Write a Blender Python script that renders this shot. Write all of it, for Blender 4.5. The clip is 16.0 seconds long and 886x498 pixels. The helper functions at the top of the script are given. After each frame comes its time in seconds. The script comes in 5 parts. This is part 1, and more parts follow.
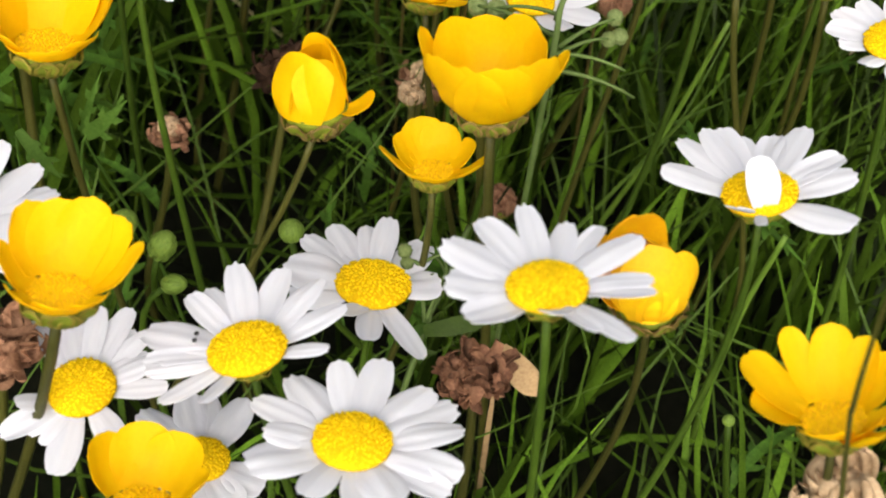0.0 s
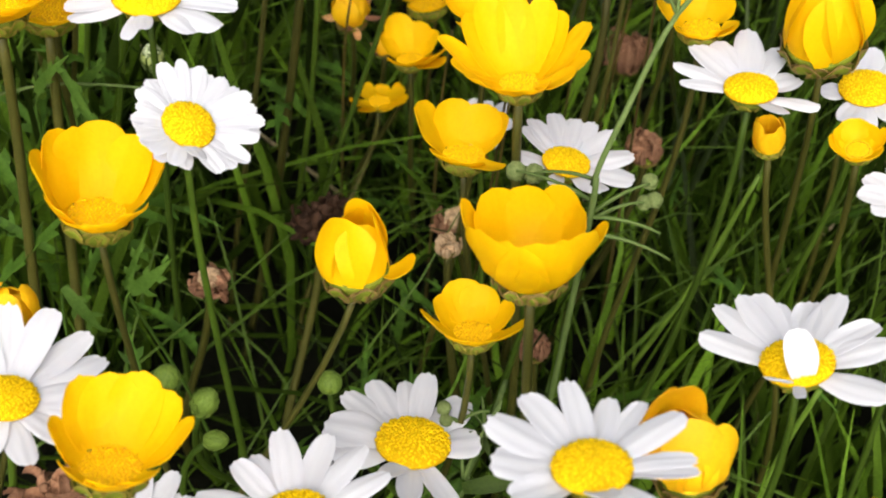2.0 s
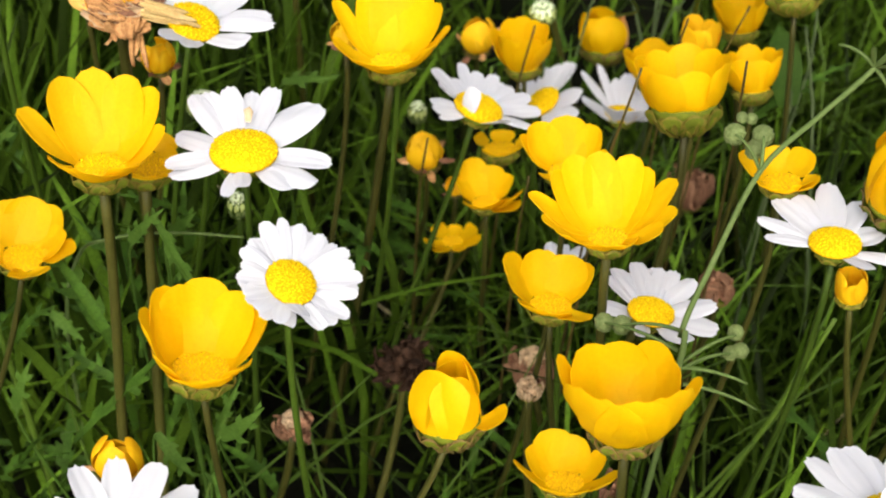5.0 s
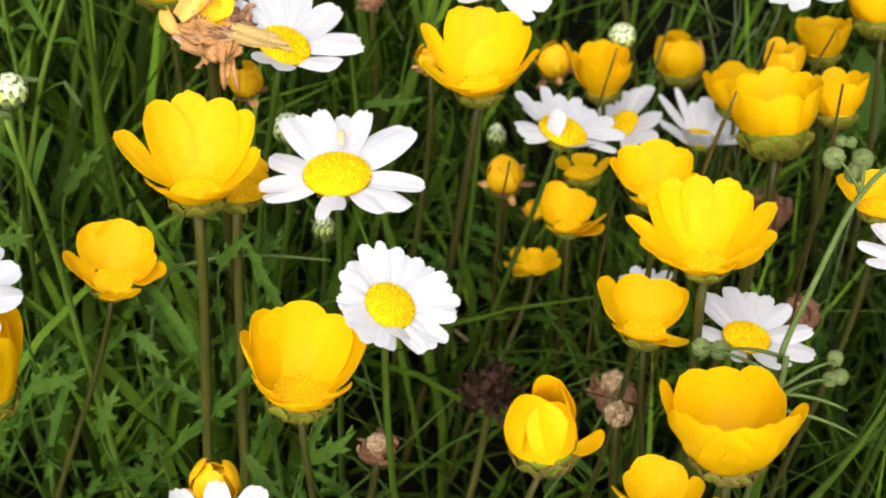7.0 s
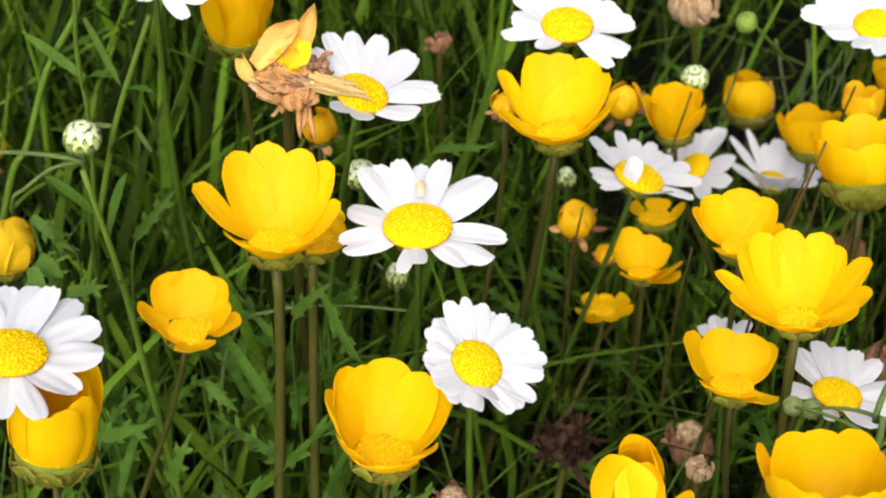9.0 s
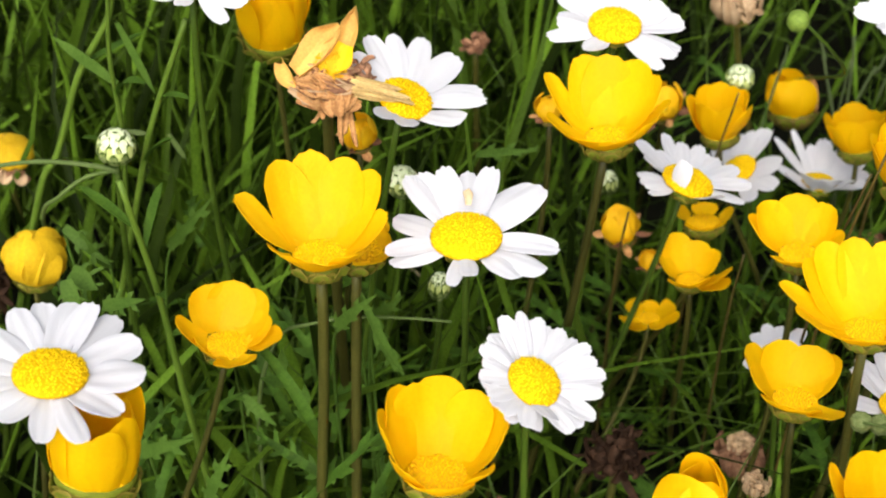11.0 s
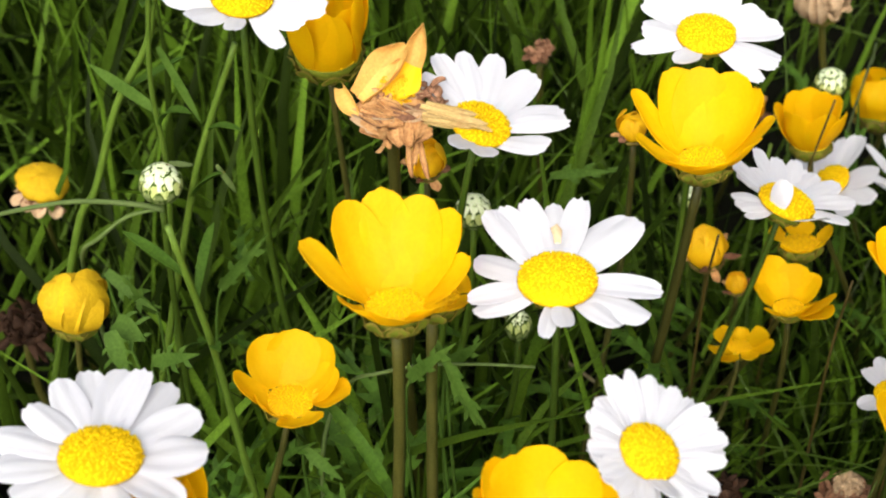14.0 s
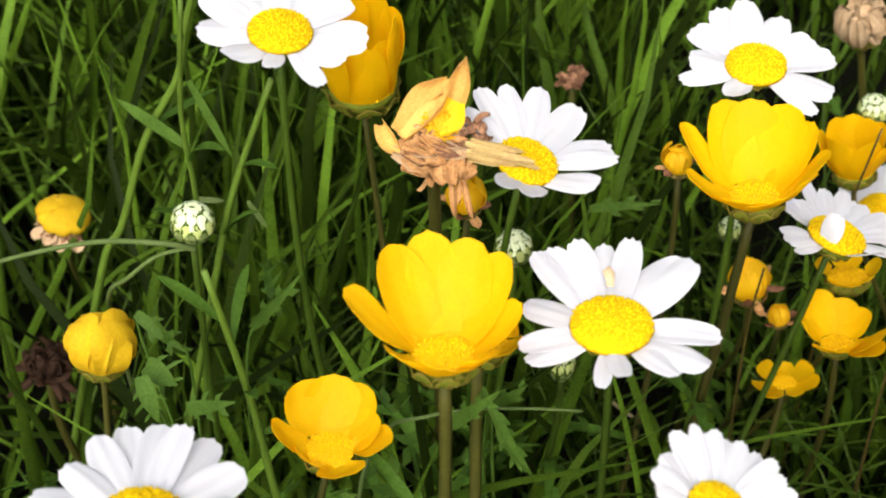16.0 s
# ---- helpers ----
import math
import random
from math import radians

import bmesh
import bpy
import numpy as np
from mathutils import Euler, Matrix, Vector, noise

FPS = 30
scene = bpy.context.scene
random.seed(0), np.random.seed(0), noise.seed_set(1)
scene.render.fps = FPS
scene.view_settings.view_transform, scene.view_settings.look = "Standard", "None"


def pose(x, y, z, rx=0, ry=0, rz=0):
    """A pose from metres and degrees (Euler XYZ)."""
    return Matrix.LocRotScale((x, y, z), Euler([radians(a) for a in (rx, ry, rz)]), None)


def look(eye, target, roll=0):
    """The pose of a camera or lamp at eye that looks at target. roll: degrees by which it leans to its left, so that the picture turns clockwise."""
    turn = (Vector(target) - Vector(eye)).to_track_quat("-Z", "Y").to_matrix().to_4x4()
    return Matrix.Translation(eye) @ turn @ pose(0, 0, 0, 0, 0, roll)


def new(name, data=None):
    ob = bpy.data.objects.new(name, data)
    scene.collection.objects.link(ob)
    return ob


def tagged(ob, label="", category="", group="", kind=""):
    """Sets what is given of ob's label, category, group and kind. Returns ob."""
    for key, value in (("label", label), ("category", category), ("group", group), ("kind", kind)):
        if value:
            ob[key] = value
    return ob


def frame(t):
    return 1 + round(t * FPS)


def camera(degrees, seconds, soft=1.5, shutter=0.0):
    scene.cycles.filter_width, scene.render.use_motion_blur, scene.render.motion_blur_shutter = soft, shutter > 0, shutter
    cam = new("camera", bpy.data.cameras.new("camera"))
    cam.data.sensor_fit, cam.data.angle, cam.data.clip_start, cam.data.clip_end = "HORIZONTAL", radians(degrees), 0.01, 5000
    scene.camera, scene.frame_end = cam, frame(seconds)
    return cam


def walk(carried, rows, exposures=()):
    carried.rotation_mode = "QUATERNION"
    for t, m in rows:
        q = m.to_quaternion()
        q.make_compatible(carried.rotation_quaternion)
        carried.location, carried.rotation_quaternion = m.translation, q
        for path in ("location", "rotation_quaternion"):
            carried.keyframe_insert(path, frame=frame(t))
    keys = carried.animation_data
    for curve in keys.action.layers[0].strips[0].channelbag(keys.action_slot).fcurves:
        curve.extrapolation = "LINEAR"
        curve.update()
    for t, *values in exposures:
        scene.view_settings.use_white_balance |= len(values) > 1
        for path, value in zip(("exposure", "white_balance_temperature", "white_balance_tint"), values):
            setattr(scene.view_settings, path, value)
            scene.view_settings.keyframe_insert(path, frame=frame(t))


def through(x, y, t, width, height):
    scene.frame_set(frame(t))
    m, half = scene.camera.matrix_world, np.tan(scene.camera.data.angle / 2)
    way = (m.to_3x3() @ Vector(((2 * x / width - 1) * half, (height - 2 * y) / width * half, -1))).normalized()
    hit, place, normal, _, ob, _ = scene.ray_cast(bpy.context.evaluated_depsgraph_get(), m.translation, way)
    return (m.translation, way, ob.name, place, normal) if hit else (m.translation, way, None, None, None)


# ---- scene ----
cam = camera(33.56, 16.0, soft=2.0)
cam.data.dof.use_dof = True
cam.data.dof.focus_distance, cam.data.dof.aperture_fstop = 0.255, 38.0
PATH = [
    (0, (0.0242, -0.0094, 0.3221), (0.0394, 0.1376, 0.1081), 4.35),
    (0.5, (0.0237, -0.0086, 0.3240), (0.0381, 0.1403, 0.1113), 4.04),
    (1, (0.0213, -0.0061, 0.3268), (0.0350, 0.1470, 0.1171), 3.68),
    (1.5, (0.0207, -0.0045, 0.3300), (0.0334, 0.1530, 0.1235), 3.27),
    (2, (0.0205, -0.0032, 0.3317), (0.0326, 0.1578, 0.1279), 2.98),
    (2.5, (0.0198, -0.0022, 0.3332), (0.0319, 0.1631, 0.1329), 2.78),
    (3, (0.0200, -0.0014, 0.3348), (0.0310, 0.1668, 0.1369), 2.39),
    (3.5, (0.0175, -0.0006, 0.3370), (0.0278, 0.1706, 0.1416), 2.14),
    (4, (0.0149, -0.0009, 0.3398), (0.0243, 0.1719, 0.1457), 1.85),
    (6.5, (0.0020, -0.0004, 0.3418), (0.0043, 0.1778, 0.1524), 0.33),
    (7, (0.0001, -0.0000, 0.3406), (-0.0000, 0.1785, 0.1515), -0.22),
    (7.5, (-0.0022, 0.0003, 0.3399), (-0.0053, 0.1795, 0.1515), -0.81),
    (8, (-0.0046, 0.0031, 0.3425), (-0.0089, 0.1831, 0.1549), -0.99),
    (8.5, (-0.0058, 0.0041, 0.3415), (-0.0113, 0.1853, 0.1551), -1.28),
    (9, (-0.0080, 0.0072, 0.3408), (-0.0146, 0.1886, 0.1547), -1.58),
    (11.5, (-0.0168, 0.0175, 0.3347), (-0.0269, 0.1978, 0.1477), -2.96),
    (12, (-0.0193, 0.0206, 0.3334), (-0.0310, 0.2005, 0.1460), -3.60),
    (12.5, (-0.0214, 0.0257, 0.3320), (-0.0342, 0.2060, 0.1451), -4.27),
    (13, (-0.0245, 0.0307, 0.3286), (-0.0385, 0.2106, 0.1414), -4.72),
    (13.5, (-0.0242, 0.0348, 0.3252), (-0.0385, 0.2140, 0.1374), -4.93),
    (14, (-0.0248, 0.0406, 0.3234), (-0.0385, 0.2199, 0.1356), -5.12),
    (14.5, (-0.0274, 0.0424, 0.3237), (-0.0414, 0.2222, 0.1363), -5.17),
    (15, (-0.0308, 0.0443, 0.3215), (-0.0460, 0.2237, 0.1339), -5.45),
    (15.5, (-0.0329, 0.0482, 0.3221), (-0.0476, 0.2277, 0.1346), -5.57),
    (16, (-0.0323, 0.0508, 0.3212), (-0.0460, 0.2311, 0.1343), -5.43),
]
walk(cam, [(t, look(eye, target, roll)) for t, eye, target, roll in PATH])

# ---- world, sun and exposure ----
SUN_ELEVATION, SUN_TURN = radians(50), radians(188)
world = bpy.data.worlds.new("overcast_sky")
scene.world = world
world.use_nodes = True
wn = world.node_tree.nodes
sky = wn.new("ShaderNodeTexSky")
sky.sky_type, sky.sun_disc = "NISHITA", False
sky.sun_elevation, sky.sun_rotation = SUN_ELEVATION, SUN_TURN
sky.air_density, sky.dust_density, sky.ozone_density = 1.0, 8.0, 0.5
wn["Background"].inputs["Strength"].default_value = 0.15
pale = wn.new("ShaderNodeHueSaturation")
pale.inputs["Saturation"].default_value = 0.45
world.node_tree.links.new(sky.outputs[0], pale.inputs["Color"])
world.node_tree.links.new(pale.outputs[0], wn["Background"].inputs["Color"])
sun = new("sun", bpy.data.lights.new("sun", "SUN"))
sun.data.energy, sun.data.angle, sun.data.color = 1.25, radians(75), (1.0, 0.97, 0.92)
sun.matrix_world = look((math.sin(SUN_TURN) * 3, math.cos(SUN_TURN) * 3, 3 * math.tan(SUN_ELEVATION)), (0, 0.15, 0.1))
scene.view_settings.exposure = 0.62

# ---- materials ----
def material(name, colour, second=None, rough=0.55, scale=300.0, bump=0.15, through=0.0, spread=0.12, by="object", fine=1800.0, spec=0.35, detail=0.5, skew=1.0, streak=1.0):
    """A plant surface: two colours mixed by noise at two scales, a random shade for each piece, fine relief, and light that passes through thin parts."""
    m = bpy.data.materials.new(name)
    m.use_nodes = True
    t = m.node_tree
    n, link = t.nodes, t.links.new
    bsdf, out = n["Principled BSDF"], n["Material Output"]
    coord = n.new("ShaderNodeTexCoord")
    coarse, grain = n.new("ShaderNodeTexNoise"), n.new("ShaderNodeTexNoise")
    drawn = n.new("ShaderNodeMapping")
    drawn.inputs["Scale"].default_value = (streak, 1.0, 1.0)
    link(coord.outputs["Object"], drawn.inputs["Vector"])
    for node, size in ((coarse, scale), (grain, fine)):
        node.inputs["Scale"].default_value = size
        node.inputs["Detail"].default_value = 3.0
        link(drawn.outputs["Vector"], node.inputs["Vector"])
    mix = n.new("ShaderNodeMix")
    mix.data_type = "RGBA"
    mix.inputs[6].default_value = (*colour, 1)
    mix.inputs[7].default_value = (*(second or [c * 0.8 for c in colour]), 1)
    ramp = n.new("ShaderNodeMapRange")
    ramp.inputs[1].default_value, ramp.inputs[2].default_value = 0.35, 0.65
    both = n.new("ShaderNodeMath")
    both.operation = "MULTIPLY_ADD"
    both.inputs[1].default_value = detail
    link(grain.outputs["Fac"], both.inputs[0])
    half = n.new("ShaderNodeMath")
    half.operation = "MULTIPLY"
    half.inputs[1].default_value = 1.0 - detail
    link(coarse.outputs["Fac"], half.inputs[0])
    link(half.outputs[0], both.inputs[2])
    link(both.outputs[0], ramp.inputs[0])
    link(ramp.outputs[0], mix.inputs[0])
    shade = n.new("ShaderNodeHueSaturation")
    if by == "object":
        pick = n.new("ShaderNodeObjectInfo").outputs["Random"]
    else:
        pick = n.new("ShaderNodeNewGeometry").outputs["Random Per Island"]
    span = n.new("ShaderNodeMapRange")
    span.inputs[3].default_value, span.inputs[4].default_value = 1 - spread, 1 + spread
    lot = n.new("ShaderNodeMath")
    lot.operation = "POWER"
    lot.inputs[1].default_value = skew
    link(pick, lot.inputs[0])
    link(lot.outputs[0], span.inputs[0])
    link(span.outputs[0], shade.inputs["Value"])
    link(mix.outputs[2], shade.inputs["Color"])
    link(shade.outputs[0], bsdf.inputs["Base Color"])
    bsdf.inputs["Roughness"].default_value = rough
    bsdf.inputs["Specular IOR Level"].default_value = spec * 0.7
    if bump:
        b = n.new("ShaderNodeBump")
        b.inputs["Strength"].default_value, b.inputs["Distance"].default_value = bump, 0.0004
        link(grain.outputs["Fac"], b.inputs["Height"])
        link(b.outputs[0], bsdf.inputs["Normal"])
    if through:
        leafy, blend = n.new("ShaderNodeBsdfTranslucent"), n.new("ShaderNodeMixShader")
        link(shade.outputs[0], leafy.inputs["Color"])
        blend.inputs[0].default_value = through
        link(bsdf.outputs[0], blend.inputs[1])
        link(leafy.outputs[0], blend.inputs[2])
        link(blend.outputs[0], out.inputs["Surface"])
    return m


WHITE = material("white_petal", (0.765, 0.77, 0.795), (0.72, 0.725, 0.76), rough=0.6, scale=220, bump=0.22, streak=0.1, fine=1500.0, through=0.40, spread=0.04)
YELLOW = material("yellow_petal", (0.91, 0.63, 0.002), (0.88, 0.58, 0.002), rough=0.55, scale=220, bump=0.2, streak=0.1, fine=1500.0, through=0.52, spread=0.05, spec=0.2)
GOLDEN = material("golden_petal", (0.90, 0.60, 0.002), (0.86, 0.54, 0.002), rough=0.55, scale=220, bump=0.2, streak=0.1, fine=1500.0, through=0.48, spread=0.06, spec=0.25)
ORANGE = material("aged_petal", (0.90, 0.57, 0.004), (0.84, 0.47, 0.006), rough=0.6, scale=260, bump=0.3, streak=0.15, through=0.3, spread=0.12)
DULL = material("dull_petal", (0.70, 0.46, 0.012), (0.56, 0.34, 0.010), rough=0.65, scale=260, bump=0.35, streak=0.2, through=0.25, spread=0.12, spec=0.2)
DISC = material("disc_floret", (0.80, 0.57, 0.003), (0.71, 0.47, 0.003), rough=0.7, scale=500, bump=0.2, spread=0.2, by="island", spec=0.15)
CUP_DISC = material("cup_floret", (0.88, 0.58, 0.002), (0.80, 0.49, 0.002), rough=0.7, scale=500, bump=0.2, spread=0.12, by="island", spec=0.15)
# darker than the florets: paints in the shade of the gaps between them
DISC_BASE = material("disc_base", (0.66, 0.41, 0.003), (0.56, 0.33, 0.003), rough=0.8, scale=500, spec=0.1)
CUP_BASE = material("cup_base", (0.82, 0.48, 0.002), (0.76, 0.42, 0.002), rough=0.7, scale=500)
CALYX = material("calyx_green", (0.150, 0.175, 0.014), (0.090, 0.115, 0.009), rough=0.7, scale=350, bump=0.2, spread=0.25, spec=0.15)
BRACT_RIM = material("bract_rim", (0.20, 0.165, 0.018), (0.12, 0.100, 0.010), rough=0.65, scale=300, bump=0.2, spread=0.2)
BROWNED = material("browned_bract", (0.20, 0.125, 0.035), (0.10, 0.075, 0.014), rough=0.65, scale=260, bump=0.3, spread=0.25)
STEM = material("green_stem", (0.049, 0.085, 0.008), (0.030, 0.057, 0.005), rough=0.55, scale=160, bump=0.25, spread=0.3, spec=0.2)
BROWN_STEM = material("olive_stem", (0.057, 0.054, 0.009), (0.036, 0.037, 0.006), rough=0.5, scale=160, bump=0.25, spread=0.3)
GRASS = material("grass_blade", (0.089, 0.160, 0.0125), (0.034, 0.071, 0.0050), rough=0.55, scale=60, bump=0.1, through=0.14, spread=0.88, skew=2.0, by="island", spec=0.1)
LEAF = material("daisy_leaf", (0.058, 0.118, 0.0125), (0.030, 0.071, 0.0075), rough=0.6, scale=220, bump=0.2, through=0.2, spread=0.4, by="island", spec=0.12)
STALK = material("green_stalk", (0.105, 0.175, 0.020), (0.070, 0.125, 0.012), rough=0.5, scale=160, bump=0.25, spread=0.15)
WEED = material("pale_green_stem", (0.105, 0.150, 0.045), (0.070, 0.108, 0.026), rough=0.6, scale=200, bump=0.2, spread=0.15, spec=0.15)
GREY_STEM = material("grey_green_stem", (0.085, 0.115, 0.045), (0.055, 0.078, 0.030), rough=0.6, scale=200, bump=0.2, spread=0.2, spec=0.15)
FRUIT = material("green_fruit", (0.165, 0.205, 0.075), (0.105, 0.140, 0.042), rough=0.65, scale=900, bump=0.5, spread=0.15, spec=0.15)
BUD_WHITE = material("bud_white", (0.66, 0.70, 0.50), (0.42, 0.52, 0.24), rough=0.55, scale=500, bump=0.2, spread=0.12, by="island")
CULM = material("brown_culm", (0.085, 0.058, 0.012), (0.05, 0.04, 0.008), rough=0.55, scale=160, bump=0.2, spread=0.25)
BUD_GREEN = material("bud_green", (0.15, 0.22, 0.035), (0.10, 0.16, 0.022), rough=0.55, scale=400, bump=0.15, spread=0.15, spec=0.2)
BUD_SCALE = material("bud_scale", (0.42, 0.47, 0.17), (0.28, 0.34, 0.09), rough=0.55, scale=500, bump=0.2, spread=0.12)
STRAW = material("dry_straw", (0.42, 0.36, 0.20), (0.28, 0.22, 0.10), rough=0.7, scale=200, bump=0.3, spread=0.3, by="island")
WITHERED = {
    "brown": material("withered_brown", (0.22, 0.11, 0.06), (0.09, 0.04, 0.024), rough=0.75, scale=260, bump=0.6, spread=0.5, by="island", spec=0.1),
    "dark": material("withered_dark", (0.042, 0.021, 0.011), (0.016, 0.009, 0.006), rough=0.75, scale=260, bump=0.6, spread=0.5, by="island", spec=0.1),
    "pink": material("withered_pinkish", (0.30, 0.16, 0.09), (0.15, 0.07, 0.04), rough=0.75, scale=260, bump=0.6, spread=0.45, by="island", spec=0.1),
    "pale": material("withered_pale", (0.52, 0.38, 0.23), (0.34, 0.22, 0.12), rough=0.75, scale=260, bump=0.6, spread=0.4, by="island", spec=0.1),
    "tan": material("withered_tan", (0.56, 0.32, 0.13), (0.28, 0.13, 0.05), rough=0.7, scale=260, bump=0.5, spread=0.3, by="island", spec=0.1),
}
PALE_LEAF = material("pale_leaf", (0.086, 0.158, 0.024), (0.050, 0.104, 0.013), rough=0.6, scale=220, bump=0.2, through=0.2, spread=0.25, spec=0.12)
PALE_STRAW = material("pale_dry_petal", (0.68, 0.52, 0.22), (0.50, 0.34, 0.13), rough=0.7, scale=260, bump=0.4, through=0.2, spread=0.15)
FADED = material("faded_petal", (0.82, 0.53, 0.13), (0.68, 0.37, 0.09), rough=0.65, scale=200, bump=0.4, through=0.3, spread=0.12)
DRY_LEAF = material("dry_leaf", (0.46, 0.31, 0.15), (0.30, 0.19, 0.09), rough=0.75, scale=160, bump=0.3, through=0.15, spread=0.1)
SPECK = material("dark_speck", (0.03, 0.03, 0.03), rough=0.6)
STAIN = material("beige_stain", (0.62, 0.47, 0.28), rough=0.7, scale=900)
# near black: the deep shade between grass blades is put into this colour
SHADED_SOIL = material("soil", (0.007, 0.007, 0.004), (0.003, 0.004, 0.002), rough=0.95, scale=45, bump=1.0, fine=400, spread=0.0, spec=0.05)

MEADOW = material("meadow_cover", (0.026, 0.048, 0.006), (0.010, 0.018, 0.004), rough=0.9, scale=9, bump=1.0, fine=160, spread=0.0, spec=0.1)
# ---- mesh helpers ----
rng = random.Random(7)
HEADS = []


def mesh_of(name, verts, faces, mat, smooth=True):
    me = bpy.data.meshes.new(name)
    me.from_pydata([tuple(v) for v in verts], [], faces)
    if isinstance(mat, tuple):
        under, mat, count = mat
        me.materials.append(mat)
        me.materials.append(under)
        for i in range(count):
            me.polygons[i].material_index = 1
    else:
        me.materials.append(mat)
    if smooth:
        me.polygons.foreach_set("use_smooth", [True] * len(me.polygons))
    me.update()
    return me


def part(name, me, parent, local=None, label=""):
    ob = new(name, me)
    ob.parent = parent
    if local is not None:
        ob.matrix_local = local
    return tagged(ob, label)


def thing(name, place, label, category, group=""):
    ob = new(name)
    ob.empty_display_size = 0.01
    ob.location = place
    return tagged(ob, label, category, group)


def head_pose(place, normal):
    """The axes at a flower's centre: z along its normal, x as near as can be to the world's x."""
    z = Vector(normal).normalized()
    x = (Vector((1, 0, 0)) - z * z.x).normalized()
    m = Matrix((x, z.cross(x), z)).transposed().to_4x4()
    m.translation = place
    return m


def sheet(rows, cols, point, thick):
    """A thin closed sheet over a grid of rows by cols; point(s, q) gives a place, s 0..1 along, q -1..1 across."""
    top = np.array([[point(i / (rows - 1), 2 * j / (cols - 1) - 1) for j in range(cols)] for i in range(rows)], float)
    du, dv = np.gradient(top, axis=0), np.gradient(top, axis=1)
    nor = np.cross(du, dv)
    nor /= np.linalg.norm(nor, axis=2, keepdims=True) + 1e-12
    edge = np.ones((rows, cols, 1))
    edge[0], edge[-1], edge[:, 0], edge[:, -1] = 0.5, 0.35, 0.35, 0.35
    low = top - nor * thick * edge
    verts = np.concatenate([top.reshape(-1, 3), low.reshape(-1, 3)])
    k, faces = rows * cols, []
    for i in range(rows - 1):
        for j in range(cols - 1):
            a = i * cols + j
            faces.append((a, a + cols, a + cols + 1, a + 1))
            faces.append((k + a, k + a + 1, k + a + cols + 1, k + a + cols))
    ring = [j for j in range(cols)] + [i * cols + cols - 1 for i in range(1, rows)]
    ring += [(rows - 1) * cols + j for j in range(cols - 2, -1, -1)] + [i * cols for i in range(rows - 2, 0, -1)]
    verts = np.concatenate([verts, verts[ring], verts[[k + a for a in ring]]])
    n = len(ring)
    for i in range(n):
        a, b = 2 * k + i, 2 * k + (i + 1) % n
        faces.append((a, b, b + n, a + n))
    return verts, faces


def petal_sheet(length, width, lift, bend, cup, taper=0.35, notch=0.05, thick=0.00022, r=rng, rows=10, cols=7, ridge=0.018, end=0.42, blunt=0.13, early=1.0):
    """A petal along +x, rising by lift degrees and curving by bend, hollowed by cup across."""
    a0, a1 = radians(lift - bend * (1 - 0.5 * early)), radians(lift + bend * 0.5 * early)
    side, twist, n1, n2 = r.uniform(-0.06, 0.06), r.uniform(-0.12, 0.12), r.uniform(0.3, 1.0), r.uniform(-0.5, 0.5)
    wave, phase = r.uniform(0.01, 0.03), r.uniform(0, 6)
    steps = 24
    xs, zs = [0.0], [0.0]
    for i in range(steps):
        a = a0 + (a1 - a0) * min(1.0, (i + 0.5) / steps / early)
        xs.append(xs[-1] + math.cos(a) / steps)
        zs.append(zs[-1] + math.sin(a) / steps)

    def point(s, q):
        tip = 1 - blunt * abs(q) ** 2.6 - notch * n1 * abs(math.sin(1.5 * math.pi * (q + n2 * 0.2))) * (1 - 0.5 * abs(q))
        e = min(s * tip, 1.0)
        i = min(int(e * steps), steps - 1)
        f = e * steps - i
        x, z = xs[i] + (xs[i + 1] - xs[i]) * f, zs[i] + (zs[i + 1] - zs[i]) * f
        a = a0 + (a1 - a0) * min(1.0, e / early)
        w = taper + (1 - taper) * math.sin(min(1.0, s / 0.62) * math.pi / 2) ** 1.2
        if s > 0.62:
            w *= 1 - end * ((s - 0.62) / 0.38) ** 2.2
        y = 0.5 * width * w * q + side * length * s * s
        up = width * (cup * (q * q - 0.3) + ridge * math.cos(2.5 * math.pi * q) * min(1, 3 * s) + twist * q * s * 0.5)
        up += width * wave * math.sin(5 * s + phase + 2 * q)
        return (x * length - math.sin(a) * up, y, z * length + math.cos(a) * up)

    return sheet(rows, cols, point, thick)


def tube(path, radii, sides=8, ridge=0.0):
    """A tube along a list of places."""
    verts, faces, k = [], [], len(path)
    path = [Vector(p) for p in path]
    for i, p in enumerate(path):
        d = (path[min(i + 1, k - 1)] - path[max(i - 1, 0)]).normalized()
        x = d.orthogonal().normalized() if i == 0 else (x - d * x.dot(d)).normalized()
        y = d.cross(x)
        for j in range(sides):
            a = 2 * math.pi * j / sides
            r = radii[i] * (1 + (ridge if j % 2 else -ridge))
            verts.append(p + x * (r * math.cos(a)) + y * (r * math.sin(a)))
    for i in range(k - 1):
        for j in range(sides):
            a, b = i * sides + j, i * sides + (j + 1) % sides
            faces.append((a, b, b + sides, a + sides))
    faces.append(tuple(range(sides - 1, -1, -1)))
    faces.append(tuple((k - 1) * sides + j for j in range(sides)))
    return verts, faces


def bezier(p0, p1, p2, p3, n):
    p0, p1, p2, p3 = (Vector(p) for p in (p0, p1, p2, p3))
    out = []
    for i in range(n):
        t = i / (n - 1)
        out.append(p0 * (1 - t) ** 3 + p1 * (3 * t * (1 - t) ** 2) + p2 * (3 * t * t * (1 - t)) + p3 * t ** 3)
    return out


def joined(pieces):
    verts, faces = [], []
    for v, f in pieces:
        k = len(verts)
        verts.extend(v)
        faces.extend(tuple(i + k for i in face) for face in f)
    return verts, faces


def moved(piece, m):
    v, f = piece
    return [m @ Vector(p) for p in v], f


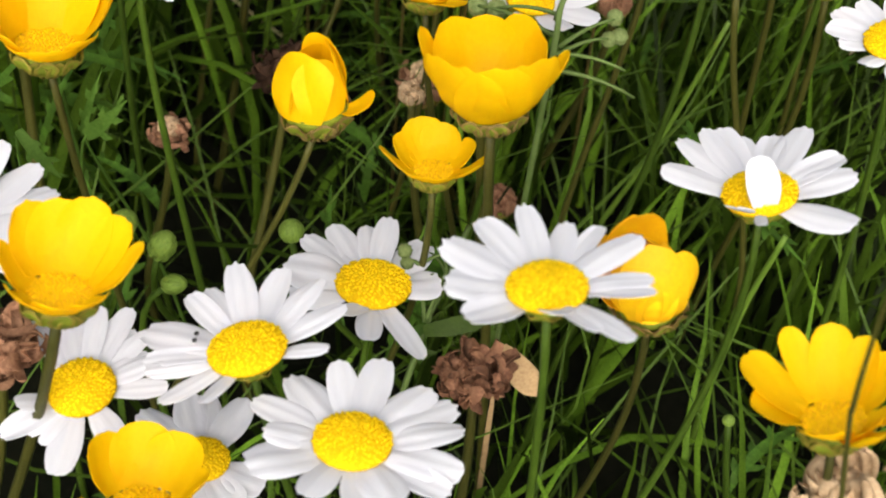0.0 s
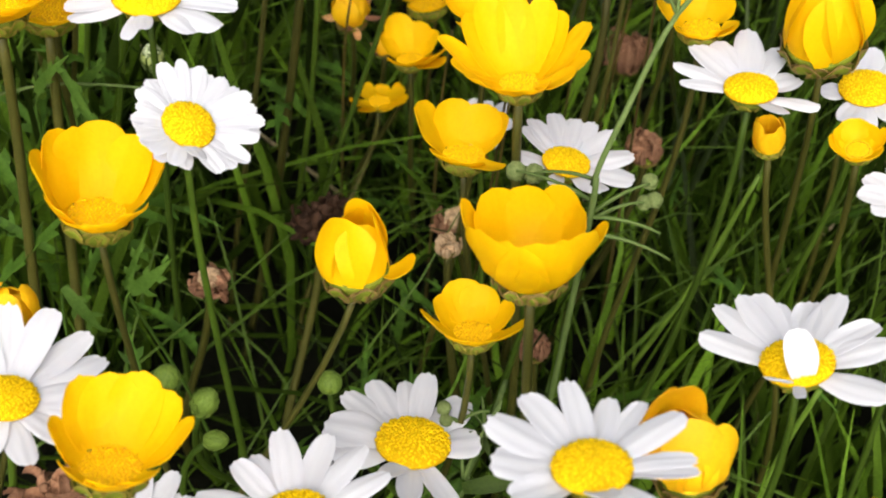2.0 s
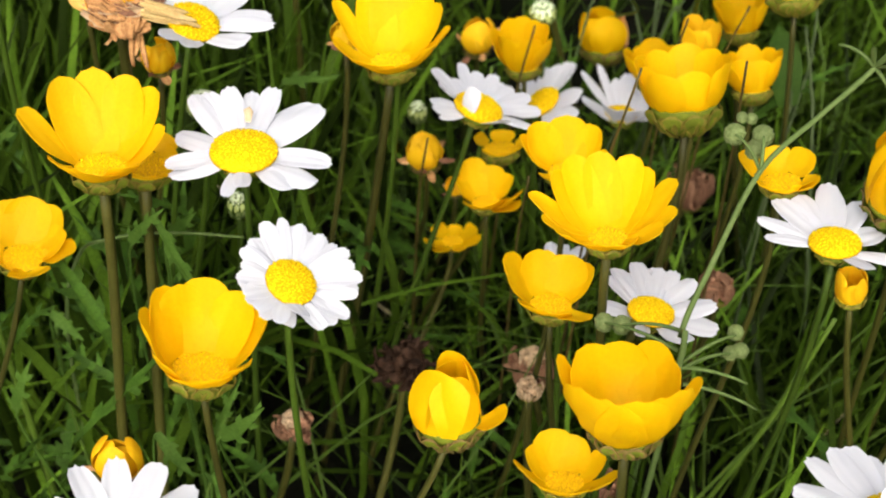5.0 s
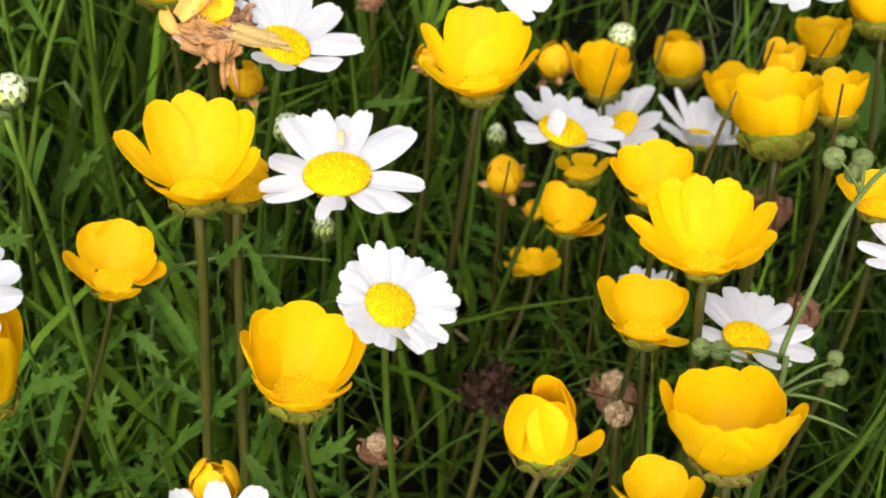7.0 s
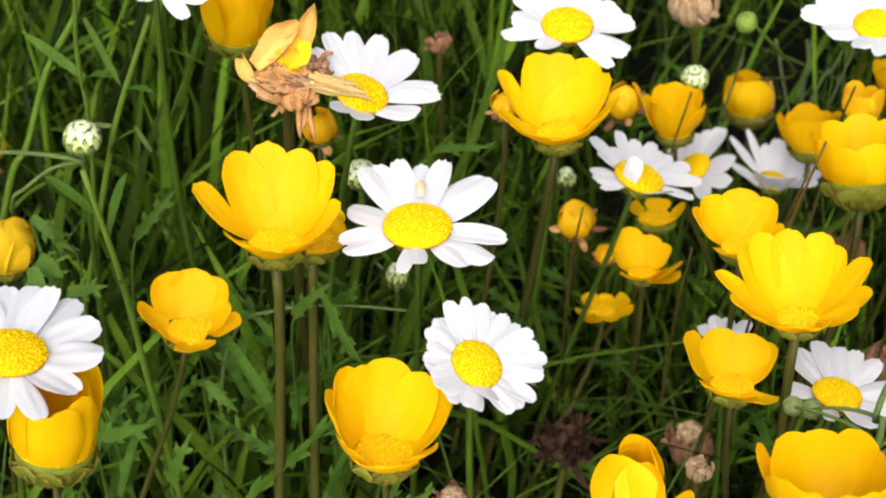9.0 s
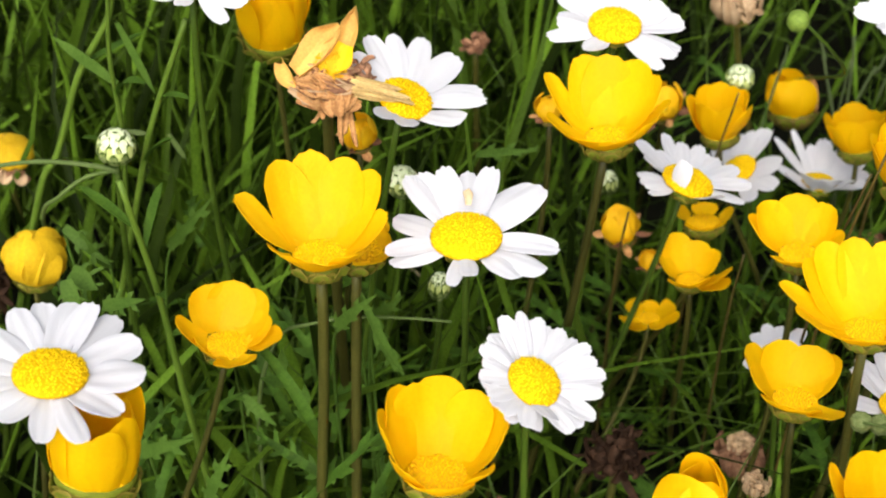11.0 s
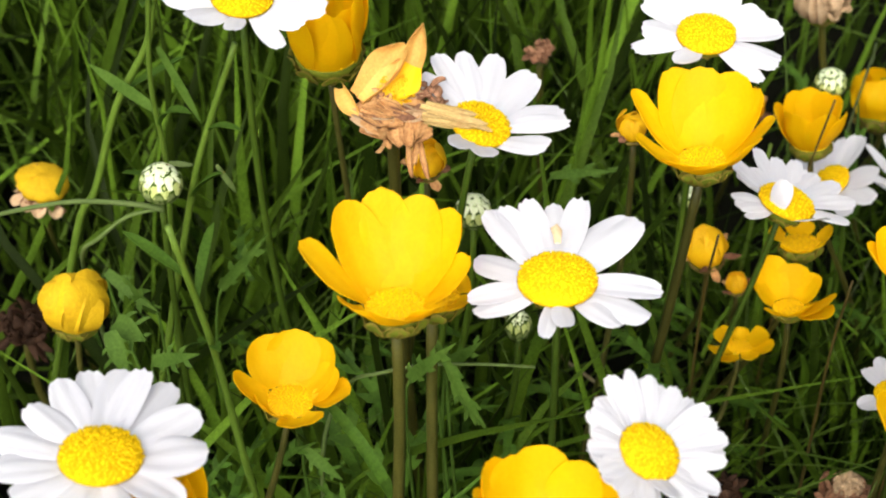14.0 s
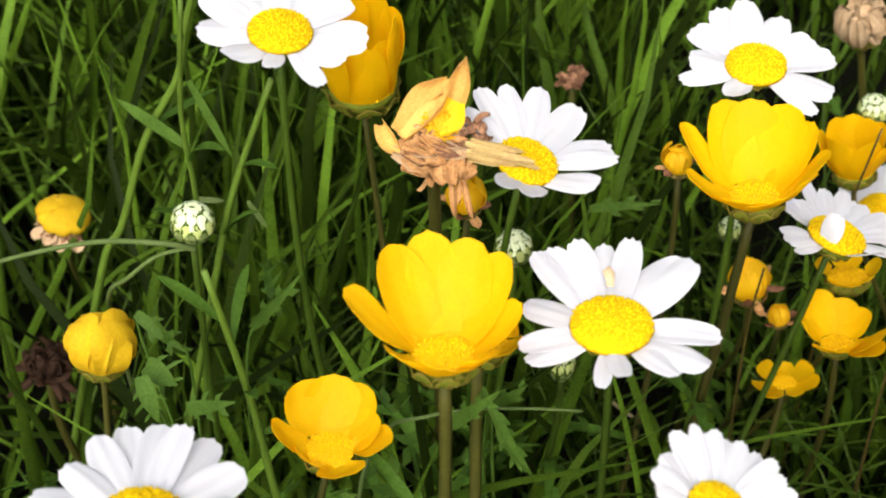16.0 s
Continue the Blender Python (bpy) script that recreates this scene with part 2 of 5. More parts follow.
def floret(r, h, sides=5, open_=0.45):
    """A tiny tube-shaped floret, flared at its mouth."""
    verts = []
    for z, w in ((0, 0.8), (0.6 * h, 1.0), (h, 0.85), (h * 0.8, open_)):
        verts += [(r * w * math.cos(2 * math.pi * j / sides), r * w * math.sin(2 * math.pi * j / sides), z) for j in range(sides)]
    faces = []
    for i in range(3):
        for j in range(sides):
            a, b = i * sides + j, i * sides + (j + 1) % sides
            faces.append((a, b, b + sides, a + sides))
    faces.append(tuple(3 * sides + j for j in range(sides)))
    return verts, faces


def dome(radius, height, count, size, r, tall=1.0):
    """A low dome packed with florets in spirals."""
    pieces = []
    rings, sides = 6, 20
    verts, faces = [], []
    for i in range(rings + 1):
        a = i / rings * math.pi / 2
        for j in range(sides):
            b = 2 * math.pi * j / sides
            verts.append((radius * math.sin(a) * math.cos(b), radius * math.sin(a) * math.sin(b), height * math.cos(a)))
    for i in range(rings):
        for j in range(sides):
            a, b = i * sides + j, i * sides + (j + 1) % sides
            faces.append((a, a + sides, b + sides, b))
    faces.append(tuple(rings * sides + j for j in range(sides - 1, -1, -1)))
    pieces.append((verts, faces))
    for k in range(count):
        rho = math.sqrt((k + 0.5) / count) * 0.985
        b = k * 2.39996 + r.uniform(-0.1, 0.1)
        z = height * math.sqrt(max(0.0, 1 - rho * rho))
        p = Vector((radius * rho * math.cos(b), radius * rho * math.sin(b), z))
        n = Vector((p.x / radius ** 2, p.y / radius ** 2, z / height ** 2 + 1e-3 / radius)).normalized()
        m = head_pose(p - n * size * 0.2, n)
        s = size * r.uniform(0.8, 1.15)
        pieces.append(moved(floret(s, s * tall * r.uniform(1.0, 1.7)), m))
    return joined(pieces)


def bowl(radius, depth, neck):
    """A thick green cup under a flower, open above, closing on the stem."""
    verts, faces, sides = [], [], 16
    prof = [(radius, 0.0), (radius * 0.98, -0.25 * depth), (radius * 0.82, -0.6 * depth), (radius * 0.5, -0.9 * depth), (neck, -1.1 * depth)]
    prof = [(radius * 0.8, 0.0002)] + prof
    for w, z in prof:
        for j in range(sides):
            b = 2 * math.pi * j / sides
            verts.append((w * math.cos(b), w * math.sin(b), z))
    for i in range(len(prof) - 1):
        for j in range(sides):
            a, b = i * sides + j, i * sides + (j + 1) % sides
            faces.append((a, a + sides, b + sides, b))
    faces.append(tuple(range(sides)))
    faces.append(tuple((len(prof) - 1) * sides + j for j in range(sides - 1, -1, -1)))
    return verts, faces


def leaf_sheet(length, lobes, r, width=0.0009, shape=None, tooth=1.0):
    """A narrow leaf along +x with pointed teeth on both sides, arching over at its end."""
    verts, faces = [], []
    droop, lean, rise = r.uniform(0.2, 0.9), r.uniform(-0.3, 0.3), r.uniform(0.4, 1.0)
    if shape:
        droop, lean, rise = shape

    def at(x, y, z=0.0):
        s = x / length
        verts.append((x, y + lean * length * s * s, rise * x - droop * length * s * s + z))
        return len(verts) - 1

    def broad(s):
        return width * (0.45 + 1.1 * math.sin(math.pi * min(1.0, 0.15 + 0.8 * s))) * (1.02 - s) ** 0.35

    n = lobes * 3
    for i in range(n):
        s0, s1 = i / n, (i + 1) / n
        x0, x1, w0, w1 = length * s0, length * s1, broad(s0), broad(s1)
        a, b, c, d = at(x0, -w0, 0.0004), at(x0, w0, 0.0004), at(x1, w1, 0.0004), at(x1, -w1, 0.0004)
        e, f = at(x0, 0), at(x1, 0)
        faces += [(a, e, f, d), (e, b, c, f)]
        for sign in (1, -1):
            if (i + (sign > 0)) % 3 == 0 and 0.12 < s0 < 0.9:
                reach = tooth * width * r.uniform(1.4, 3.6) * math.sin(math.pi * (0.15 + 0.75 * s0))
                w = w0 * 0.9
                p0, p1 = at(x0 - 0.1 * (x1 - x0), sign * w, 0.0004), at(x1, sign * w, 0.0004)
                m0 = at(x0 + reach * 0.35, sign * (w + reach * 0.62), 0.0007)
                m1 = at(x1 + reach * 0.25, sign * (w + reach * 0.45), 0.0005)
                tip = at(x1 + reach * 0.55, sign * (w + reach), 0.0003)
                faces += [(p0, p1, m1, m0), (m0, m1, tip)] if sign < 0 else [(p1, p0, m0, m1), (m1, m0, tip)]
    return verts, faces


# ---- things ----
def stem_and_leaves(root, place, normal, foot, thick, mat, leaves, r, depth=0.0, straight=False):
    n = Vector(normal).normalized()
    top = Vector(place) - n * depth - Vector(foot)
    h = top.length
    bow = top - (n * 0.6 + Vector((0, 0, 0.4))) * h * 0.3
    if straight:
        bow = bow.lerp(top * 0.66, 0.75)
    path = bezier((0, 0, -0.004), (top.x * 0.2 + r.uniform(-0.013, 0.013), top.y * 0.2 + r.uniform(-0.010, 0.010), h * 0.4), bow, top + n * 0.0006, 14)
    part("stem", mesh_of("stem", *tube(path, [thick * (1.15 - 0.25 * i / 13) for i in range(14)], 10, 0.07), mat), root)
    if place[0] > 0.03 and place[1] < 0.17:
        leaves //= 2
    for i in range(leaves):
        p = path[r.randint(2, 9)]
        me = mesh_of("leaf", *leaf_sheet(r.uniform(0.018, 0.034), r.randint(4, 6), r), LEAF)
        part("leaf", me, root, Matrix.Translation(p) @ pose(0, 0, 0, 0, r.uniform(-35, 5), r.uniform(0, 360)))


def foot_of(place, normal, r, sway=0.026):
    n = Vector(normal)
    return (place[0] - n.x * 0.012 + r.uniform(-sway, sway), place[1] - n.y * 0.012 + r.uniform(-sway, sway), 0.0)


def margined(v, f, rows, cols, inner, margin):
    """The parts of a petal sheet's mesh, with its rim and outer strips in the margin's material."""
    rim = [j in (0, cols - 2) or i == rows - 2 for i in range(rows - 1) for j in range(cols - 1) for _ in (0, 1)]
    rim += [True] * (len(f) - len(rim))
    first = [a for a, b in zip(f, rim) if b]
    return v, first + [a for a, b in zip(f, rim) if not b], (margin, inner, len(first))


def involucre(root, head, radius, depth, r, neck, mat=BRACT_RIM, bracts=9, tall=1.15, rise=0):
    """The calyx with two or three rings of bracts lying on it; with rise they lean out along the petals."""
    cup = part("calyx", mesh_of("calyx", *bowl(radius, depth, neck), CALYX), root, head)
    lifts = (44, 54, 62) if rise > 0 else (46, 58, 68) if rise == 0 else (36, 50, 64)
    for ring, (z, w, size) in enumerate(((-1.0, 0.34, 0.72), (-0.80, 0.66, 0.72), (-0.56, 0.90, 0.52))[:2 if rise < 0 else 3]):
        shapes = []
        for _ in range(3):
            v, f = petal_sheet(depth * tall * size * r.uniform(0.88, 1.12), radius * 0.80, lifts[ring], 30, -0.10, taper=0.66, notch=0.0, thick=0.0003, r=r, rows=7, cols=9, ridge=0.0, end=0.45, early=0.8)
            shapes.append(mesh_of("bract", *margined(v, f, 7, 9, CALYX, mat)))
        for k in range(bracts):
            a = (k + 0.5 * ring) * 360 / bracts + r.uniform(-6, 6)
            part("bract", shapes[k % 3], cup, pose(0, 0, 0, 0, 0, a) @ pose(radius * w, 0, depth * z, 0, r.uniform(-5, 3), 0))


def daisy(place, normal, disc, petals, stain=False, specks=False, full=False, foot=None):
    """A white daisy: petals as (turn, length mm, width mm, lift)."""
    r = random.Random(int(abs(place[0] * 1e5) + abs(place[1]) * 1e6))
    label = "white daisy with a domed yellow disc on a green stem"
    if full:
        rows = sorted(petals)
        under = [((a[0] + b[0]) / 2, min(a[1], b[1]) * 0.96, 0.75 * min(a[2], b[2]), a[3] - 3) for a, b in zip(rows, rows[1:]) if b[0] - a[0] < 32 and a[3] < 30]
        petals = [(a, b, c * 0.84, d) for a, b, c, d in petals] + under
        label = "white daisy with many crowded narrow petals"
    if stain:
        label = "white daisy with yellow disc and a beige stained petal"
    if specks:
        label = "white daisy with yellow disc and two dark petal specks"
    if any(p[3] > 50 for p in petals):
        label = "white daisy with one petal folded over its yellow disc"
    given, foot = bool(foot), foot or foot_of(place, normal, r)
    root = thing("daisy", foot, label, "flower", "daisies in the meadow")
    head = Matrix.Translation(-Vector(foot)) @ head_pose(place, normal)
    HEADS.append((Vector(place), disc + 0.011))
    part("disc", mesh_of("disc", *dome(disc, disc * 0.36, 400, disc * 0.040, r, 0.8), (DISC_BASE, DISC, 121)), root, head @ pose(0, 0, 0.0002), "packed yellow florets")
    order = list(range(len(petals)))
    r.shuffle(order)
    for k, i in enumerate(order):
        turn, length, width, lift = petals[i]
        curl = 46 if lift > 50 else r.uniform(-20, -2)
        up = lift + (3 if lift <= 50 else 26) + r.uniform(-3, 5)
        if lift <= 50 and (math.sin(radians(turn)) < -0.4 or lift > 8):
            curl, up = r.uniform(-10, 8), lift + 2
        elif lift <= 50 and math.sin(radians(turn)) > 0.35:
            curl, up = r.uniform(-14, 2), lift + 4 + r.uniform(-4, 4)
        v, f = petal_sheet(length / 1000 + disc * 0.1, width / 1000 * 1.06, up, curl, r.choice((-0.08, -0.04, 0.06)), taper=0.58, notch=0.062, r=r, end=0.24, blunt=0.11, rows=11, cols=13, ridge=0.012)
        part("petal", mesh_of("petal", v, f, WHITE), root, head @ pose(0, 0, -0.0002 - 0.00025 * (k % 3), 0, 0, turn) @ pose(disc * 0.7, 0, 0))
        if stain and i == 0:
            blob = [(Vector((math.cos(a * 0.9), math.sin(a * 0.9), 0)) * r.uniform(0.5, 1.2)) for a in range(7)]
            v2 = [(p.x * 0.0021, p.y * 0.0013, 0) for p in blob] + [(p.x * 0.0019, p.y * 0.0012, 0.0002) for p in blob]
            part("stain", mesh_of("stain", v2, [(a, (a + 1) % 7, 7 + (a + 1) % 7, 7 + a) for a in range(7)] + [tuple(range(7, 14))], STAIN), root, head @ pose(0, 0, 0, 0, 0, turn) @ pose(disc * 0.7 + 0.0042, 0, 0.0023, 0, -8, 0))
    if specks:
        turn = petals[3][0]
        for dx, dy in ((0.004, 0.0006), (0.0044, -0.0008)):
            v2, f2 = floret(0.0004, 0.0004, 6)
            part("speck", mesh_of("speck", v2, f2, SPECK), root, head @ pose(0, 0, 0, 0, 0, turn) @ pose(disc * 0.7 + dx, dy, 0.0009))
    involucre(root, head @ pose(0, 0, -0.0009), disc * 0.74, disc * 0.42, r, 0.0008, bracts=8, rise=-14)
    stem_and_leaves(root, place, normal, foot, 0.00068, STEM, 1, r, disc * 0.6, given)


def marigold(place, normal, disc, petals, calyx="", aged=False, bend=0, label="", deep=0.8, petal=YELLOW, foot=None, full_calyx=0.0, thick=0.00066):
    """A yellow cup-shaped flower: petals as (turn, length mm, width mm, lift)."""
    r = random.Random(int(abs(place[0] * 1e5) + abs(place[1]) * 1e6))
    given, foot = bool(foot), foot or foot_of(place, normal, r)
    wide = sum(p[3] for p in petals) / len(petals)
    if not label:
        label = "bright yellow cup-shaped corn marigold on an olive stem" if wide > 45 else "wide open bright yellow corn marigold on an olive stem"
        label = "ageing orange-yellow corn marigold on an olive stem" if aged else label
        label += " with browned bracts" if calyx else ""
    root = thing("marigold", foot, label, "flower", "yellow marigolds in the meadow")
    head = Matrix.Translation(-Vector(foot)) @ head_pose(place, normal)
    HEADS.append((Vector(place) + Vector(normal) * 0.004, disc + 0.009))
    part("disc", mesh_of("disc", *dome(disc * 0.90, disc * 0.10, 190, disc * 0.040, r, 1.2), (CUP_BASE, CUP_DISC, 121)), root, head @ pose(0, 0, disc * (full_calyx * 1.1 + 0.02 if full_calyx else -0.12)), "yellow florets")
    for k, (turn, length, width, lift) in enumerate(petals):
        if not bend and math.sin(radians(turn)) < -0.6 and 40 <= lift <= 62:
            lift, length = lift - 11, length * 0.72
        broad = 1.42 if lift > 54 else 1.14
        arch = (bend if bend else 20 if lift >= 67 else 26 if lift >= 51 else 30) * r.uniform(0.85, 1.15)
        v, f = petal_sheet(length / 1000 + disc * 0.1, width / 1000 * broad, lift, arch, r.uniform(0.06, 0.13), taper=0.72 if lift > 30 else 0.5, notch=0.05, r=r, ridge=0.011, end=0.12, blunt=0.22 if lift > 54 else 0.16, early=0.5 if not bend else 1.0, rows=12, cols=9)
        part("petal", mesh_of("petal", v, f, ORANGE if aged else petal), root, head @ pose(0, 0, disc * full_calyx * 0.8 - 0.0004 * (k % 2), 0, 0, turn) @ pose(disc * (0.82 + 0.9 * max(0.0, full_calyx - 0.14) - 0.05 * (k % 2)), 0, 0))
    if full_calyx:
        involucre(root, head @ pose(0, 0, disc * full_calyx), disc * (0.80 + 0.90 * full_calyx), disc * (0.6 + 1.4 * full_calyx), r, 0.001, BROWNED if calyx else BRACT_RIM, bracts=9, tall=1.0)
    else:
        involucre(root, head @ pose(0, 0, -disc * 0.13), disc * (0.95 if calyx else 0.90), disc * deep, r, 0.001, BROWNED if calyx else BRACT_RIM, tall=1.0 + (0.37 / deep if calyx else 0.15), rise=28 if calyx else 0)
    stem_and_leaves(root, place, normal, foot, thick, BROWN_STEM, 1, r, disc * 0.6, given)
    return root, head


def cup(place, normal, half, lift=66, petals=7, aged=False, foot=None):
    """A regular yellow cup given by its half width."""
    r = random.Random(int(abs(place[0]) * 1e5 + abs(place[1]) * 1e6))
    disc = half * (0.85 if lift > 75 else 0.62)
    length = half * (1.45 if normal[1] > 0.3 else 1.75) if lift > 75 else min((half * 1.04 - disc * 0.82) / math.cos(radians(lift)), half * (1.12 if normal[1] > 0.3 else 1.35))
    petals, lift = petals + 2, min(lift + (0 if lift < 75 else 4), 88)
    rows = [(360 * k / petals + r.uniform(-9, 9), 1000 * length * r.uniform(0.9, 1.08), 1000 * half * 2 * math.pi / petals * r.uniform(0.85, 1.15), lift + r.uniform(-9, 9)) for k in range(petals)]
    text = "closing yellow corn marigold with upright petals" if lift > 75 else ""
    marigold(place, normal, disc, rows, aged=aged, label="" if aged else text, full_calyx=0.14 if lift > 82 and half > 0.007 else 0.0, foot=foot)


def closed_head(place, normal, half, aged=False, gap=False, cupped=0.0, petal=YELLOW):
    """A closed flower: petals folded inward over each other above a round calyx; an aged one is uneven, with papery scraps round it."""
    r = random.Random(int(abs(place[0]) * 1e5 + abs(place[1]) * 1e6))
    disc, n = half * 0.66, 9
    loose = 2.2 if aged else 1.0
    rows = [(360 * k / n + r.uniform(-12, 12), 1000 * half * (0.86 if cupped else 1.0) * r.uniform(1.75 - 0.2 * loose, 1.8 + 0.15 * loose), 1000 * half * (r.uniform(0.7, 1.0) if aged or gap else r.uniform(0.95, 1.2)), (105 if cupped else 91 if gap else 107) + r.uniform(-7, 8) * loose) for k in range(n)]
    base = Vector(place) - Vector(normal) * half * 0.5
    text = "closed orange-yellow ageing marigold head" if aged else "closed round yellow marigold head"
    root, head = marigold(tuple(base), normal, disc, rows, calyx="browned" if aged or cupped else "", full_calyx=cupped, aged=aged, petal=petal, bend=40 if cupped else 72 if gap else 100 if aged else 112, label=text)
    if aged and not gap:
        for k in range(6):
            v, f = petal_sheet(half * r.uniform(0.7, 1.2), half * r.uniform(0.3, 0.6), r.uniform(-25, 45), r.uniform(-80, 60), r.uniform(-0.4, 0.4), taper=0.6, notch=0.16, r=r, rows=8, cols=5, ridge=0.05)
            part("dry_petal", mesh_of("dry_petal", v, f, WITHERED["tan"] if k % 2 else WITHERED["brown"]), root, head @ pose(0, 0, half * r.uniform(-0.25, 0.2), 0, 0, 60 * k + r.uniform(-25, 25)) @ pose(disc * 0.85, 0, 0, r.uniform(-40, 40)), "papery dried petal")


def bud(place, normal, half, slim=False, green=False, foot=None):
    """A flower bud: overlapping scales with dark edges and a pale top of packed petals."""
    r = random.Random(int(abs(place[0]) * 1e5 + abs(place[1]) * 1e6))
    given, foot = bool(foot), foot or foot_of(place, normal, r)
    root = thing("flower_bud", foot, "small round green flower bud on a thin stem" if green else "round daisy bud, white above dark-edged green scales", "flower bud", "buds in the meadow")
    head = Matrix.Translation(-Vector(foot)) @ head_pose(place, normal)
    HEADS.append((Vector(place), half * 1.3))
    tall = half * (1.45 if slim else 0.95)
    squash = Matrix.Diagonal((1, 1, tall / half, 1))
    part("bud_core", mesh_of("bud_core", *joined([dome(half * 0.9, half * 0.9, 30, half * 0.12, r, 0.5), moved(dome(half * 0.9, half * 0.9, 4, half * 0.05, r, 0.5), pose(0, 0, 0, 180))]), BUD_GREEN if green else STEM), root, head @ squash)
    for ring, (polar, n, tint) in enumerate(((146, 8, FRUIT), (120, 10, FRUIT), (94, 11, BUD_SCALE), (68, 10, BUD_WHITE), (42, 8, BUD_WHITE), (20, 5, BUD_WHITE))):
        long_ = half * 0.78
        curve = -math.degrees(long_ / half)
        v, f = petal_sheet(long_, half * 0.58, curve / 2, curve, -0.12, taper=0.7, notch=0.0, thick=half * 0.07, r=r, rows=8, cols=9, end=0.3, blunt=0.3)
        inner = BUD_GREEN if green else tint
        shape = mesh_of("scale", *margined(v, f, 8, 9, inner, STEM)) if ring < 5 and not green else mesh_of("scale", v, f, inner)
        for k in range(n):
            a = (k + 0.5 * (ring % 2)) * 360 / n + r.uniform(-5, 5)
            part("scale", shape, root, head @ squash @ pose(0, 0, 0, 0, 0, a) @ pose(0, 0, 0, 0, polar, 0) @ pose(0, 0, half * r.uniform(0.92, 0.97)) @ pose(0, 0, 0, 0, 0, 180))
    stem_and_leaves(root, place, normal, foot, 0.0004 if given else 0.0007, STEM, 2, r, half)


def crumple(half, count, r, flat=0.8, long_=1.0, broad=1.0):
    pieces = []
    for k in range(count):
        v, f = petal_sheet(half * r.uniform(0.5, 0.95) * long_, half * broad * r.uniform(0.16, 0.42), r.uniform(20, 90), r.uniform(60, 260) * r.choice((1, 1, -1)), r.uniform(-0.6, 0.6), taper=0.7, notch=0.15, thick=0.0003, r=r, rows=8, cols=4)
        a, z = r.uniform(0, 360), r.uniform(-0.75, 0.85)
        w = math.sqrt(1 - z * z) * r.uniform(0.45, 0.72)
        pieces.append(moved((v, f), pose(0, 0, half * z * flat * 0.7, 0, 0, a) @ pose(half * w, 0, 0, r.uniform(-90, 90), r.uniform(-70, 40), r.uniform(-80, 80))))
    return joined(pieces)


def withered_head(place, normal, half, tone="brown", eye=False, cap=False, papery=False):
    """A dried flower head of crumpled petals."""
    r = random.Random(int(abs(place[0]) * 1e5 + abs(place[1]) * 1e6))
    foot = foot_of(place, normal, r)
    text = {"brown": "dried brown crumpled flower head", "dark": "dark brown rotted flower head", "pink": "dried pinkish brown flower head", "pale": "pale tan dried papery flower head"}[tone]
    text += " with a bare round centre" if eye else (" with an orange cap of old petals" if cap else " among the grass")
    root = thing("withered_flower", foot, text, "dead flower", "dried flower heads")
    head = Matrix.Translation(-Vector(foot)) @ head_pose(place, normal)
    HEADS.append((Vector(place), half * 1.1))
    if papery:
        for k in range(7):
            v, f = petal_sheet(half * r.uniform(1.2, 1.9), half * r.uniform(0.5, 1.0), 98 + r.uniform(-22, 16), r.uniform(70, 120), r.uniform(-0.2, 0.4), taper=0.6, notch=0.16, r=r, rows=12, cols=11, ridge=0.11)
            part("dry_petal", mesh_of("dry_petal", v, f, WITHERED[tone]), root, head @ pose(0, 0, -half * 0.6, 0, 0, 51 * k + r.uniform(-16, 16)) @ pose(half * 0.6, 0, 0))
        involucre(root, head @ pose(0, 0, -half * 0.55), half * 0.62, half * 0.5, r, 0.001, BROWNED)
    crumpled = crumple(half * (0.78 if papery or cap else 1.0), 34 if papery or eye else 70 if half > 0.004 else 44, r, 0.8, 1.25, 2.0 if papery else 1.3)
    part("crumpled_petals", mesh_of("crumpled_petals", *crumpled, WITHERED[tone]), root, head)
    part("core", mesh_of("core", *dome(half * 0.55, half * 0.5, 50, half * 0.09, r, 0.8), WITHERED["pale" if eye else tone]), root, head @ pose(0, 0, half * (0.5 if eye else -0.2)))
    if tone == "dark" and half > 0.0049:
        for k in range(12):
            v, f = petal_sheet(half * r.uniform(0.9, 1.9), half * r.uniform(0.15, 0.4), r.uniform(-80, -40), r.uniform(-60, 60), r.uniform(-0.5, 0.5), taper=0.6, notch=0.16, r=r, rows=9, cols=5, ridge=0.08)
            part("dry_petal", mesh_of("dry_petal", v, f, WITHERED[tone]), root, head @ pose(0, 0, half * r.uniform(-0.3, 0.2), 0, 0, 30 * k + r.uniform(-12, 12)) @ pose(half * 0.5, 0, 0, r.uniform(-60, 60)))
    if cap:
        flat = Matrix.Diagonal((1.05, 1.0, 0.52, 1.0))
        for k in range(9):
            v, f = petal_sheet(half * r.uniform(1.6, 1.9), half * 0.85, 124 + r.uniform(-8, 8), 118, 0.15, taper=0.6, r=r, notch=0.1)
            part("petal", mesh_of("petal", v, f, DULL), root, head @ flat @ pose(0, 0, half * 0.5, 0, 0, 40 * k + r.uniform(-9, 9)) @ pose(half * 0.72, 0, 0))
        for k in range(6):
            v, f = petal_sheet(half * 0.6, half * 0.5, -20 + r.uniform(-20, 20), r.uniform(-60, 40), 0.2, taper=0.6, r=r, notch=0.12)
            part("dry_petal", mesh_of("dry_petal", v, f, WITHERED["pale"]), root, head @ pose(0, 0, half * r.uniform(-0.1, 0.25), 0, 0, 140 + 33 * k + r.uniform(-9, 9)) @ pose(half * 0.6, 0, 0))
    stem_and_leaves(root, place, normal, foot, 0.0009, BROWN_STEM, 1, r, half * 0.5)


